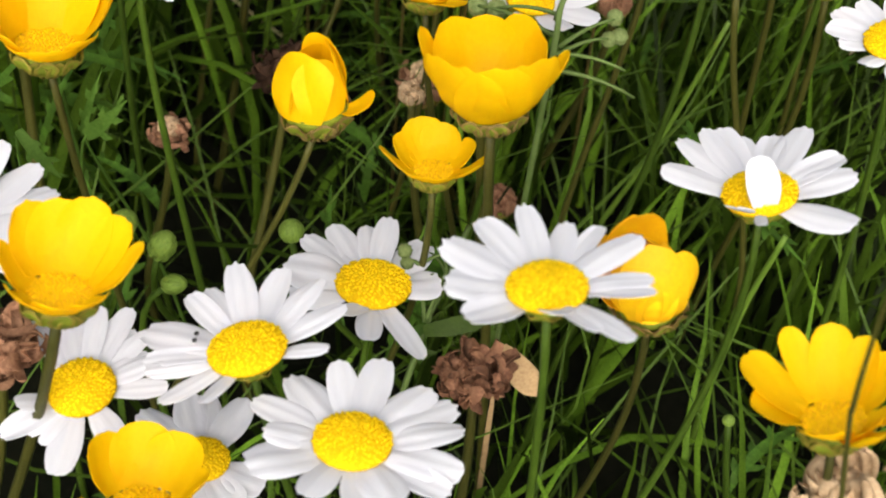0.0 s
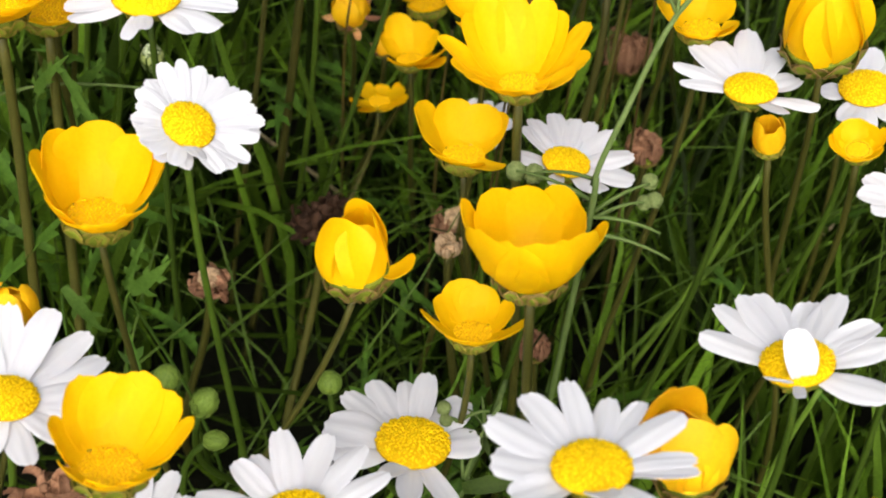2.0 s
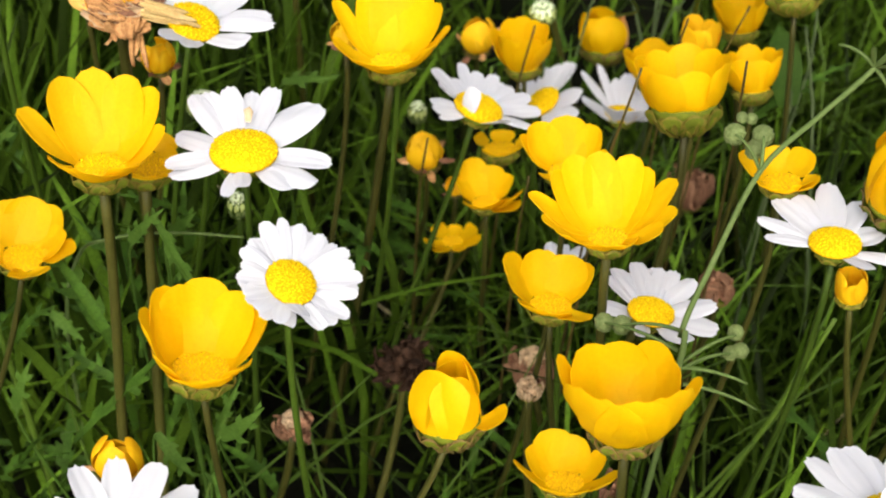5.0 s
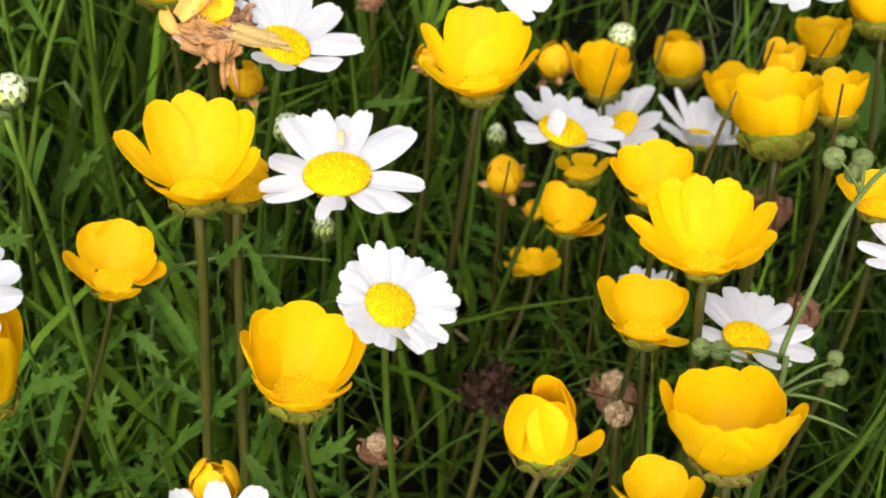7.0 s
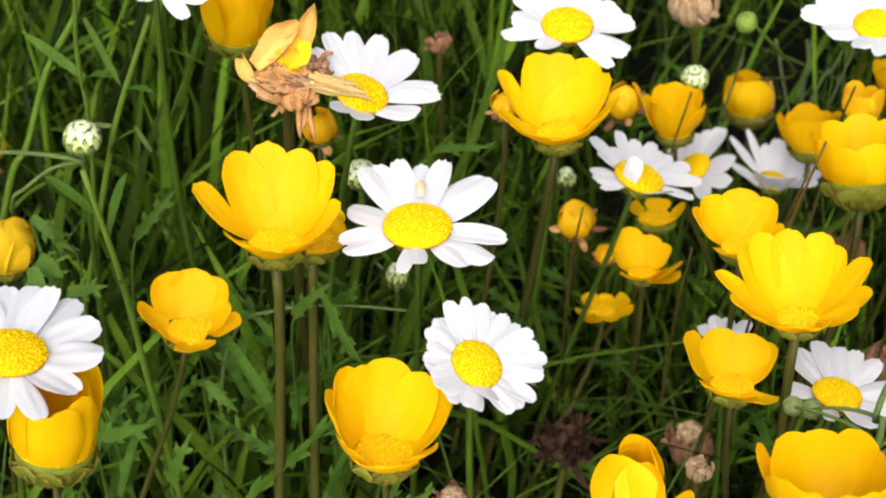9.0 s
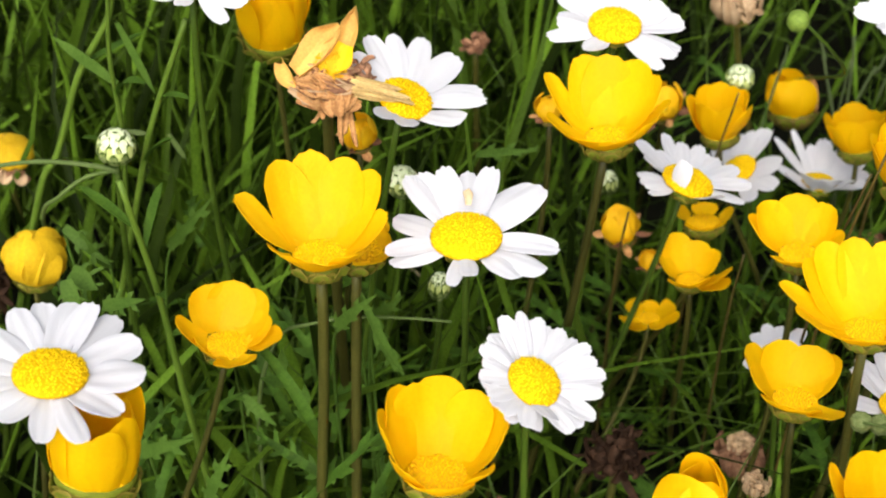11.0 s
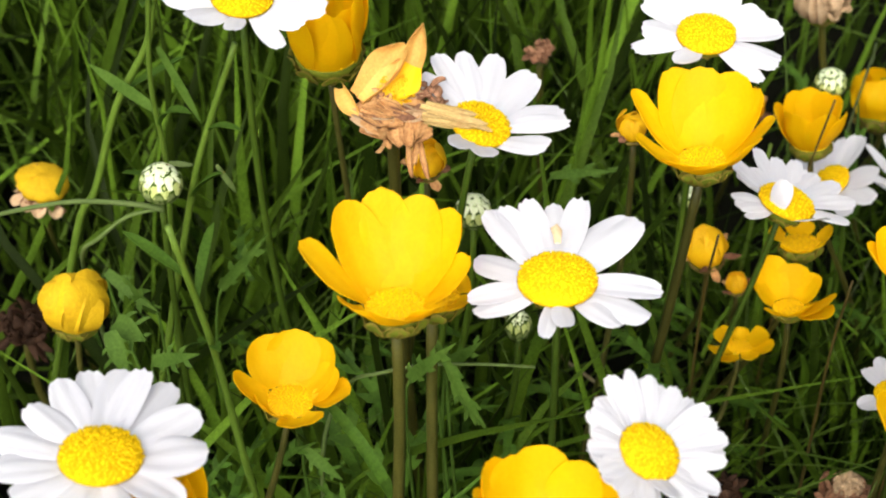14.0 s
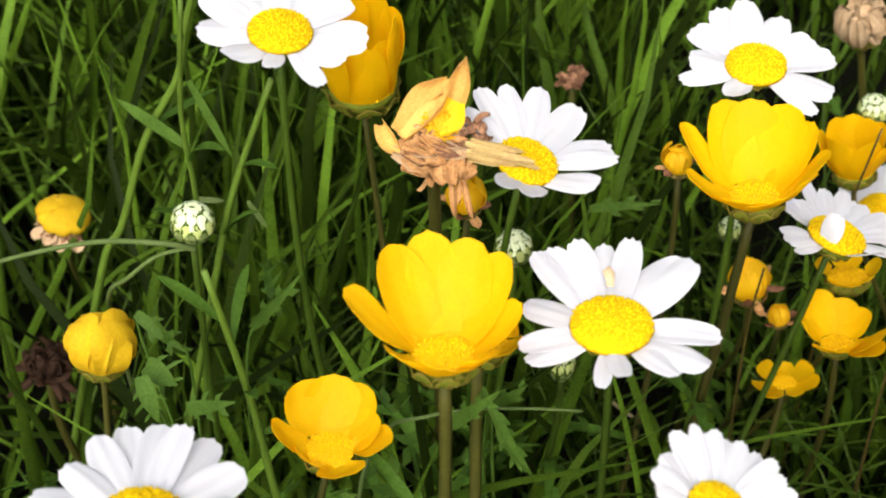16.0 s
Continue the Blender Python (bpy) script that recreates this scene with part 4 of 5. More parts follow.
marigold((0.0421, 0.2059, 0.1381), (-0.0387, 0.2419, 0.9695), 0.0042, [(130, 8.9, 5.9, 56), (86, 9.4, 6.6, 58), (40, 8.2, 5.9, 54), (356, 6.2, 5.1, 44), (161, 8.6, 4.4, 46), (241, 5.2, 6.6, 45), (295, 5.2, 6.6, 45)])
marigold((-0.0648, 0.1941, 0.1270), (0.1190, 0.1360, 0.9835), 0.0046, [(124, 8.8, 7.8, 52), (90, 9.6, 6.8, 56), (53, 8.7, 6.5, 50), (23, 6.5, 5.6, 46), (3, 6.7, 5.4, 24), (293, 4.5, 7.2, 22), (185, 7.9, 5.2, 46), (231, 5.0, 6.6, 61)], petal=GOLDEN, foot=(-0.100, 0.180, 0.0))
marigold((0.0288, 0.2380, 0.0967), (-0.0816, 0.2918, 0.9530), 0.0035, [(111, 9.0, 5.3, 58), (67, 7.4, 5.3, 56), (26, 6.2, 4.9, 50), (319, 9.0, 6.4, 34), (158, 6.3, 4.7, 52), (243, 4.4, 6.6, 48), (302, 4.4, 6.6, 48), (314, 7.9, 5.4, 16)])
marigold((0.0218, 0.2461, 0.0746), (-0.0454, 0.2553, 0.9658), 0.0030, [(135, 3.8, 4.6, 36), (74, 3.1, 3.3, 36), (15, 4.4, 4.9, 34), (333, 5.8, 4.7, 24), (213, 5.8, 4.4, 24), (239, 5.8, 3.5, 16), (292, 4.4, 3.5, 14)])
marigold((0.0776, 0.1844, 0.1564), (-0.1090, 0.2557, 0.9606), 0.0038, [(156, 6.3, 4.6, 46), (94, 5.0, 5.2, 54), (32, 4.8, 5.2, 52), (317, 6.3, 4.8, 40), (226, 3.5, 5.3, 45), (252, 3.5, 5.6, 45), (314, 3.5, 6.5, 45)])
marigold((0.0330, 0.2522, 0.1005), (-0.0516, 0.3061, 0.9506), 0.0045, [(154, 3.0, 4.7, 40), (80, 2.7, 5.3, 50), (359, 3.5, 4.7, 40), (248, 1.8, 5.8, 42), (293, 1.8, 5.8, 42)])
marigold((0.0666, 0.2185, 0.1423), (-0.1000, 0.4400, 0.8924), 0.0066, [(k * 40 + 8 * math.sin(k * 5), 9.6 + 0.7 * math.sin(k * 7), 6.2, 74 + 4 * math.sin(k * 3)) for k in range(9)], full_calyx=0.25, label='goblet-shaped bright yellow marigold in a broad green calyx', thick=0.0009)
cup((0.0909, 0.2551, 0.1166), (-0.0900, 0.4200, 0.9030), 0.0072, lift=74, petals=7)
cup((0.0758, 0.2892, 0.0893), (-0.0900, 0.3600, 0.9286), 0.0076, lift=70, petals=7)
cup((0.0403, 0.2838, 0.0993), (-0.0600, 0.2500, 0.9664), 0.0073, lift=72, petals=7)
cup((0.0813, 0.2705, 0.1152), (-0.1000, 0.3500, 0.9314), 0.0046, lift=80, petals=5, aged=True)
cup((0.0936, 0.2836, 0.1108), (-0.1100, 0.4000, 0.9099), 0.0070, lift=70, petals=8)
marigold((0.0979, 0.2616, 0.1375), (-0.1300, 0.3600, 0.9239), 0.0056, [(k * 40 + 7 * math.sin(k * 5), 9.0 + 0.6 * math.sin(k * 7), 5.6, 74 + 4 * math.sin(k * 3)) for k in range(9)], petal=GOLDEN, full_calyx=0.25, label='goblet-shaped golden marigold in a broad green calyx')
cup((-0.0605, 0.2624, 0.1468), (0.1057, -0.1095, 0.9884), 0.0084, lift=86, petals=8, foot=(-0.056, 0.246, 0.0))
cup((-0.0767, 0.1482, 0.1493), (0.1500, 0.3600, 0.9208), 0.0082, lift=84, petals=8)
cup((0.1166, 0.2138, 0.1442), (-0.2241, -0.0458, 0.9735), 0.0064, lift=68, petals=7)
cup((0.1020, 0.1609, 0.1504), (-0.2275, 0.0777, 0.9707), 0.0043, lift=50, petals=6)
cup((0.0893, 0.1678, 0.1441), (-0.1887, 0.0657, 0.9798), 0.0031, lift=86, petals=5, aged=True)
closed_head((0.0658, 0.1040, 0.1482), (-0.1360, 0.1950, 0.9713), 0.0073, aged=True, gap=True)
closed_head((0.0943, 0.1727, 0.1676), (-0.2152, -0.0103, 0.9765), 0.0090, gap=True, cupped=0.30)
closed_head((-0.1135, 0.2332, 0.1092), (0.2264, 0.0794, 0.9708), 0.0070, petal=DULL)
torn, torn_head = marigold((0.0682, 0.3253, 0.0690), (-0.1200, 0.3000, 0.9464), 0.0054, [(190, 10.5, 7.5, 97), (235, 10.2, 7.5, 101), (280, 10.6, 7.5, 99), (142, 10.0, 7.0, 100), (92, 10.0, 7.0, 96), (325, 8.5, 4.5, 100)], calyx='browned', full_calyx=0.32, bend=70, label='closed yellow marigold head with a torn brown side')
for k, turn in enumerate((2, 34, -24)):
    v, f = petal_sheet(0.0098 - 0.0012 * k, 0.0046, 95, 22, -0.3, taper=0.6, notch=0.14, rows=10, cols=7, ridge=0.06)
    part("dry_petal", mesh_of("dry_petal", v, f, WITHERED["tan"]), torn, torn_head @ pose(0, 0, 0.0012, 0, 0, turn) @ pose(0.0056, 0, 0), "papery brown petal")
closed_head((0.0304, 0.3125, 0.0835), (-0.0662, -0.1009, 0.9927), 0.0050, aged=True)
closed_head((0.0151, 0.2594, 0.0913), (-0.0815, 0.0324, 0.9961), 0.0050, aged=True)
closed_head((-0.0377, 0.1380, 0.1375), (0.1763, 0.1778, 0.9681), 0.0042, aged=True)
closed_head((-0.0416, 0.2394, 0.1384), (0.0547, -0.0336, 0.9979), 0.0035, aged=True)
closed_head((0.0229, 0.2613, 0.0779), (-0.0954, 0.0570, 0.9938), 0.0027, aged=True)
closed_head((-0.0027, 0.2500, 0.1355), (-0.0476, -0.0535, 0.9974), 0.0031, aged=True)
bud((-0.0890, 0.2308, 0.1437), (0.1863, -0.0089, 0.9824), 0.0041)
bud((0.0456, 0.2947, 0.1066), (-0.1000, -0.1146, 0.9884), 0.0037)
bud((0.0136, 0.2778, 0.0882), (-0.0400, -0.0520, 0.9978), 0.0026, slim=True)
bud((-0.0336, 0.2380, 0.1266), (0.0316, 0.0005, 0.9995), 0.0037)
bud((-0.0257, 0.2206, 0.1135), (0.0256, 0.0387, 0.9989), 0.0025, slim=True)
bud((0.0115, 0.1560, 0.0879), (0.0299, 0.1807, 0.9831), 0.0026, green=True)
bud((0.0921, 0.1151, 0.0843), (-0.1660, 0.2896, 0.9426), 0.0012, green=True)
bud((0.0501, 0.2669, 0.1449), (-0.8000, -0.1000, 0.3500), 0.0025, green=True, foot=(0.0600, 0.3900, 0.0))
bud((-0.0102, 0.1400, 0.1064), (0.45, 0.15, 0.88), 0.0024, slim=True, green=True)
bud((-0.0084, 0.1350, 0.1016), (0.90, -0.10, 0.30), 0.0018, slim=True, green=True)
bud((-0.0185, 0.1500, 0.0997), (0.10, 0.10, 0.98), 0.0026, green=True)
withered_head((0.0424, 0.1052, 0.1193), (-0.0467, 0.2505, 0.9670), 0.0058, tone='brown')
withered_head((-0.0141, 0.1825, 0.0844), (0.0924, 0.0913, 0.9915), 0.0044, tone='pink', eye=True)
withered_head((-0.0305, 0.1078, 0.1252), (0.1761, 0.2392, 0.9549), 0.0061, tone='pink')
withered_head((0.0095, 0.1912, 0.0948), (-0.0195, 0.1058, 0.9942), 0.0051, tone='dark')
withered_head((0.0399, 0.2107, 0.0682), (-0.1236, 0.1606, 0.9792), 0.0055, tone='pink', eye=True, papery=True)
withered_head((0.0900, 0.0744, 0.1412), (-0.2131, 0.3402, 0.9159), 0.0070, tone='pale', papery=True)
withered_head((0.0905, 0.2904, 0.0475), (-0.1230, -0.0144, 0.9923), 0.0066, tone='pink', papery=True)
withered_head((0.0818, 0.2188, 0.0871), (-0.1312, 0.0545, 0.9899), 0.0045, tone='pink', papery=True)
withered_head((0.0559, 0.1827, 0.0613), (-0.0654, 0.1335, 0.9889), 0.0040, tone='pink', papery=True)
withered_head((0.0352, 0.1802, 0.1006), (-0.0253, 0.0592, 0.9979), 0.0026, tone='pale', papery=True)
withered_head((0.0478, 0.3210, 0.1099), (-0.1306, -0.1317, 0.9827), 0.0062, tone='pale', papery=True)
withered_head((-0.0188, 0.3157, 0.1017), (0.0038, -0.1128, 0.9936), 0.0030, tone='pink')
withered_head((-0.1305, 0.2428, 0.0919), (0.2496, 0.0976, 0.9634), 0.0050, tone='dark')
withered_head((-0.1365, 0.2875, 0.0886), (0.2450, -0.0006, 0.9695), 0.0067, tone='pink', cap=True)
drooping_head((-0.0459, 0.2302, 0.1620), (0.0714, -0.0764, 0.9945), 0.0076)

# ---- weeds ----
def smooth_path(points, n):
    """A soft line through a few places."""
    p = [Vector(q) for q in points]
    p = [p[0] * 2 - p[1]] + p + [p[-1] * 2 - p[-2]]
    out = []
    for i in range(1, len(p) - 2):
        for k in range(n):
            t = k / n
            out.append(0.5 * (2 * p[i] + (p[i + 1] - p[i - 1]) * t + (2 * p[i - 1] - 5 * p[i] + 4 * p[i + 1] - p[i + 2]) * t * t + (3 * p[i] - p[i - 1] - 3 * p[i + 1] + p[i + 2]) * t ** 3))
    return out + [p[-2]]


def blade_leaf(length, width, r):
    v, f = petal_sheet(length, width, r.uniform(15, 50), r.uniform(-60, 10), 0.2, taper=0.3, notch=0.0, thick=0.00025, r=r, rows=8, cols=3)
    return v, f


def stalk(points, thick, mat, label, leaves):
    r = random.Random(int(abs(points[0][0]) * 1e5) + leaves)
    base = Vector(points[-1])
    root = thing("weed_stalk", base, label, "weed stalk", "weed stalks in the grass")
    path = [p - base for p in smooth_path(points, 5)]
    n = len(path)
    part("stem", mesh_of("stem", *tube(path, [thick * (0.7 + 0.4 * i / n) for i in range(n)], 8, 0.06), mat), root)
    for k in range(leaves):
        p = path[r.randint(1, max(2, n // 2))]
        part("leaf", mesh_of("leaf", *blade_leaf(r.uniform(0.009, 0.018), r.uniform(0.0016, 0.0028), r), LEAF), root, Matrix.Translation(p) @ pose(0, 0, 0, 0, 0, r.uniform(0, 360)))
    return root


def cleavers(points, thick):
    r = random.Random(int(abs(points[0][0]) * 1e5))
    base = Vector(points[-1])
    root = thing("cleavers_plant", base, "pale green cleavers with whorled leaves and round burs", "weed", "cleavers in the meadow")
    path = [p - base for p in smooth_path(points, 5)]
    n = len(path)
    part("stem", mesh_of("stem", *tube(path, [thick * (0.8 + 0.25 * i / n) for i in range(n)], 8, 0.12), WEED), root)
    for i in (1, 3):
        p = Vector(points[i]) - base
        for k in range(6):
            part("leaf", mesh_of("leaf", *blade_leaf(r.uniform(0.006, 0.009), 0.0009, r), WEED), root, Matrix.Translation(p) @ pose(0, 0, 0, 20, -20, 60 * k + r.uniform(-20, 20)))
    return root


def fruits(root, rows):
    r = random.Random(5)
    for x, y, z, half in rows:
        part("bur", mesh_of("bur", *dome(half, half * 0.9, 36, half * 0.17, r, 0.5), FRUIT), root, Matrix.Translation(Vector((x, y, z)) - root.location), "round green bur")
        part("bur", mesh_of("bur", *dome(half, half * 0.9, 36, half * 0.17, r, 0.5), FRUIT), root, Matrix.Translation(Vector((x, y, z)) - root.location) @ pose(0, 0, 0, 180, 0, 0), "round green bur")


def twigs(root, pairs):
    for a, b in pairs:
        a, b = Vector(a) - root.location, Vector(b) - root.location
        path = bezier(a, a + (b - a) * 0.35 + Vector((0, 0, 0.0015)), a + (b - a) * 0.7 + Vector((0, 0, 0.0015)), b, 7)
        part("twig", mesh_of("twig", *tube(path, [0.0004 - 0.00003 * i for i in range(7)], 6), WEED), root)


def strap(root, a, b, width, mat, sag=0.0, name="leaf", label=""):
    """A narrow leaf from a to b, folded along its middle."""
    a, b = Vector(a) - root.location, Vector(b) - root.location
    face = Vector((0.0, -0.66, 0.75))
    path = bezier(a, a + (b - a) * 0.33 + face * sag, a + (b - a) * 0.67 + face * sag, b, 24)

    def point(s, q):
        i = min(int(s * 23), 22)
        p = path[i].lerp(path[i + 1], s * 23 - i)
        d = (path[i + 1] - path[i]).normalized()
        w = 0.5 * width * (0.35 + 0.65 * math.sin(math.pi * min(1.0, 0.12 + 0.82 * s))) * (1.0 if s < 0.7 else math.cos((s - 0.7) / 0.3 * 1.45))
        return p + d.cross(face).normalized() * (w * q) + face * (width * 0.12 * abs(q))

    return part(name, mesh_of(name, *sheet(16, 5, point, 0.0002), mat), root, None, label)


def dry_leaf(a, b, width):
    """A tan curled leaf fallen among the stems, down to the soil at its foot."""
    root = thing("dry_leaf", (a[0], a[1], 0.0), "tan dried leaf curled among the stems", "dead leaf")
    strap(root, a, b, width, DRY_LEAF, 0.004, "leaf_blade")
    strap(root, (a[0], a[1], -0.002), a, 0.0012, DRY_LEAF, 0.0, "leaf_stalk")

def cut_leaf(a, b, width):
    """A pale toothed leaf from a to b on a thin stem that comes up out of the grass."""
    r = random.Random(int(abs(a[0]) * 1e5 + abs(a[2]) * 1e6))
    base = Vector((a[0] + r.uniform(-0.01, 0.01), a[1] + r.uniform(0.0, 0.012), 0.0))
    root = thing("leafy_shoot", base, "pale green toothed leaf on a thin stem in the grass", "leaf", "leafy shoots in the grass")
    a, b = Vector(a) - base, Vector(b) - base
    path = bezier((0, 0, -0.003), (0, 0, a.z * 0.5), a - (b - a) * 0.35, a + (b - a) * 0.04, 10)
    part("stem", mesh_of("stem", *tube(path, [0.00045 - 0.00002 * i for i in range(10)], 6), PALE_LEAF), root)
    x = (b - a).normalized()
    z = (Vector((r.uniform(-0.3, 0.3), -0.66, 0.75)) - x * x.dot(Vector((0, -0.66, 0.75)))).normalized()
    y = z.cross(x).normalized()
    z = x.cross(y)
    m = Matrix((x, y, z)).transposed().to_4x4()
    m.translation = a
    part("leaf", mesh_of("leaf", *leaf_sheet((b - a).length, r.randint(3, 4), r, width * 0.36, (0.3, r.uniform(-0.1, 0.1), 0.3), 0.6), PALE_LEAF), root, m)


TALL = stalk([(-0.0843, 0.2520, 0.1799), (-0.0885, 0.2520, 0.1684), (-0.0917, 0.2520, 0.1586), (-0.1005, 0.2520, 0.1444), (-0.1096, 0.2520, 0.1228), (-0.1165, 0.2520, 0.1103), (-0.1375, 0.2520, 0.0496), (-0.1515, 0.2520, 0.0000)], 0.00082, STALK, "tall green weed stalk among the grass", 2)
stalk([(-0.0858, 0.2450, 0.1806), (-0.0904, 0.2450, 0.1567), (-0.0915, 0.2450, 0.1377), (-0.0935, 0.2450, 0.1228), (-0.1037, 0.2450, 0.0553), (-0.1104, 0.2450, 0.0000)], 0.00060, STALK, "tall green weed stalk among the grass", 3)
stalk([(-0.0714, 0.2350, 0.1714), (-0.0813, 0.2350, 0.1480), (-0.0878, 0.2350, 0.1284), (-0.1088, 0.2350, 0.0578), (-0.1228, 0.2350, 0.0000)], 0.00075, STALK, "tall green weed stalk among the grass", 2)
stalk([(-0.0811, 0.2050, 0.1586), (-0.0791, 0.2050, 0.1277), (-0.0789, 0.2050, 0.0972), (-0.0783, 0.2050, 0.0437), (-0.0779, 0.2050, 0.0000)], 0.00082, STALK, "tall green weed stalk among the grass", 4)
stalk([(0.0769, 0.0680, 0.2049), (0.0781, 0.0680, 0.1921), (0.0801, 0.0680, 0.1772), (0.0824, 0.0680, 0.1658), (0.1029, 0.0680, 0.0746), (0.1165, 0.0680, 0.0000)], 0.00038, BROWN_STEM, "dark olive leaning stalk in front of a marigold", 0)
stalk([(0.0330, 0.2900, 0.0930), (0.0309, 0.2900, 0.0649), (0.0283, 0.2900, 0.0382), (0.0261, 0.2900, 0.0172), (0.0246, 0.2900, 0.0000)], 0.00060, STALK, "tall green weed stalk among the grass", 2)
stalk([(0.0982, 0.1900, 0.1103), (0.0914, 0.1900, 0.0767), (0.0813, 0.1900, 0.0409), (0.0744, 0.1900, 0.0184), (0.0698, 0.1900, 0.0000)], 0.00075, STALK, "tall green weed stalk among the grass", 0)
stalk([(0.1041, 0.1450, 0.1003), (0.1015, 0.1450, 0.0724), (0.1014, 0.1450, 0.0233), (0.1062, 0.1450, -0.0140), (0.1272, 0.1450, -0.0063), (0.1412, 0.1450, 0.0000)], 0.00082, STALK, "tall green weed stalk among the grass", 0)
stalk([(-0.1316, 0.2300, 0.1348), (-0.1182, 0.2300, 0.1387), (-0.1055, 0.2300, 0.1408), (-0.0947, 0.2300, 0.1396), (-0.0895, 0.2300, 0.1379)], 0.00055, WEED, "thin pale runner stretched between stalks", 0)
stalk([(0.0884, 0.2620, 0.1344), (0.0840, 0.2616, 0.1149), (0.0811, 0.2602, 0.0695), (0.0767, 0.2580, 0.0000)], 0.00034, CULM, "thin brown grass stalk crossing the flowers", 0)
stalk([(0.0739, 0.2580, 0.1341), (0.0715, 0.2576, 0.1160), (0.0698, 0.2562, 0.0701), (0.0673, 0.2540, 0.0000)], 0.00034, CULM, "thin brown grass stalk crossing the flowers", 0)
stalk([(0.0537, 0.2050, 0.1650), (0.0492, 0.2046, 0.1348), (0.0462, 0.2032, 0.0815), (0.0416, 0.2010, 0.0000)], 0.00034, CULM, "thin brown grass stalk crossing the flowers", 0)
stalk([(0.0739, 0.2080, 0.1641), (0.0748, 0.2076, 0.1397), (0.0754, 0.2062, 0.0845), (0.0763, 0.2040, 0.0000)], 0.00034, CULM, "thin brown grass stalk crossing the flowers", 0)
stalk([(0.0540, 0.2120, 0.1519), (0.0491, 0.2116, 0.1218), (0.0459, 0.2102, 0.0736), (0.0410, 0.2080, 0.0000)], 0.00034, CULM, "thin brown grass stalk crossing the flowers", 0)
stalk([(0.0374, 0.2280, 0.1145), (0.0358, 0.2276, 0.0932), (0.0348, 0.2262, 0.0563), (0.0332, 0.2240, 0.0000)], 0.00034, CULM, "thin brown grass stalk crossing the flowers", 0)
stalk([(0.0156, 0.2500, 0.1054), (0.0137, 0.2496, 0.0874), (0.0125, 0.2482, 0.0528), (0.0107, 0.2460, 0.0000)], 0.00034, CULM, "thin brown grass stalk crossing the flowers", 0)
stalk([(0.0416, 0.2750, 0.1186), (0.0378, 0.2746, 0.0942), (0.0353, 0.2732, 0.0569), (0.0314, 0.2710, 0.0000)], 0.00034, CULM, "thin brown grass stalk crossing the flowers", 0)
stalk([(-0.0898, 0.2320, 0.1365), (-0.0973, 0.2320, 0.1345), (-0.1042, 0.2320, 0.1288), (-0.1095, 0.2360, 0.1215), (-0.1160, 0.2480, 0.1000), (-0.1205, 0.2560, 0.0560), (-0.1225, 0.2600, 0.0000)], 0.0005, WEED, "thin pale runner arching through the grass", 0)
stalk([(-0.0229, 0.2050, 0.1201), (-0.0315, 0.2050, 0.1213), (-0.0407, 0.2050, 0.1216), (-0.0497, 0.2050, 0.1200), (-0.0585, 0.2070, 0.1120), (-0.0660, 0.2090, 0.0800), (-0.0700, 0.2100, 0.0000)], 0.0004, WEED, "thin pale runner arching through the grass", 0)
stalk([(0.0637, 0.3261, 0.0919), (0.0632, 0.3247, 0.0863), (0.0614, 0.3232, 0.0807), (0.0446, 0.3032, 0.0000)], 0.00035, GREY_STEM, "thin grey-green straight stem in the grass", 0)
stalk([(0.0734, 0.3328, 0.0895), (0.0757, 0.3309, 0.0834), (0.0768, 0.3291, 0.0774), (0.0989, 0.3091, 0.0000)], 0.00040, GREY_STEM, "thin grey-green straight stem in the grass", 0)
stalk([(0.0793, 0.3225, 0.0973), (0.0800, 0.3195, 0.0903), (0.0794, 0.3166, 0.0834), (0.0798, 0.2966, 0.0000)], 0.00040, GREY_STEM, "thin grey-green straight stem in the grass", 0)
stalk([(0.0871, 0.3152, 0.0989), (0.0844, 0.3131, 0.0927), (0.0805, 0.3110, 0.0866), (0.0505, 0.2910, 0.0000)], 0.00040, GREY_STEM, "thin grey-green straight stem in the grass", 0)
stalk([(0.0863, 0.3436, 0.0812), (0.0862, 0.3413, 0.0746), (0.0849, 0.3390, 0.0680), (0.0779, 0.3190, 0.0000)], 0.00030, GREY_STEM, "thin grey-green straight stem in the grass", 0)
stalk([(0.0921, 0.3223, 0.0973), (0.0910, 0.3202, 0.0911), (0.0886, 0.3180, 0.0848), (0.0652, 0.2980, 0.0000)], 0.00035, GREY_STEM, "thin grey-green straight stem in the grass", 0)
stalk([(0.1092, 0.2818, 0.1128), (0.1113, 0.2731, 0.1009), (0.1122, 0.2644, 0.0889), (0.1233, 0.2444, 0.0000)], 0.00045, GREY_STEM, "thin grey-green straight stem in the grass", 0)
stalk([(0.1152, 0.2927, 0.1089), (0.1144, 0.2874, 0.1000), (0.1125, 0.2821, 0.0912), (0.0981, 0.2621, 0.0000)], 0.00040, GREY_STEM, "thin grey-green straight stem in the grass", 0)
stalk([(0.1031, 0.2628, 0.1083), (0.1033, 0.2608, 0.1026), (0.1022, 0.2587, 0.0970), (0.0951, 0.2387, 0.0000)], 0.00035, GREY_STEM, "thin grey-green straight stem in the grass", 0)
CLEAVERS = cleavers([(0.1014, 0.1975, 0.1865), (0.0905, 0.1896, 0.1782), (0.0819, 0.1852, 0.1716), (0.0716, 0.1794, 0.1637), (0.0629, 0.1674, 0.1523), (0.0578, 0.1593, 0.1447), (0.0565, 0.1525, 0.1386), (0.0535, 0.1565, 0.0000)], 0.00058)
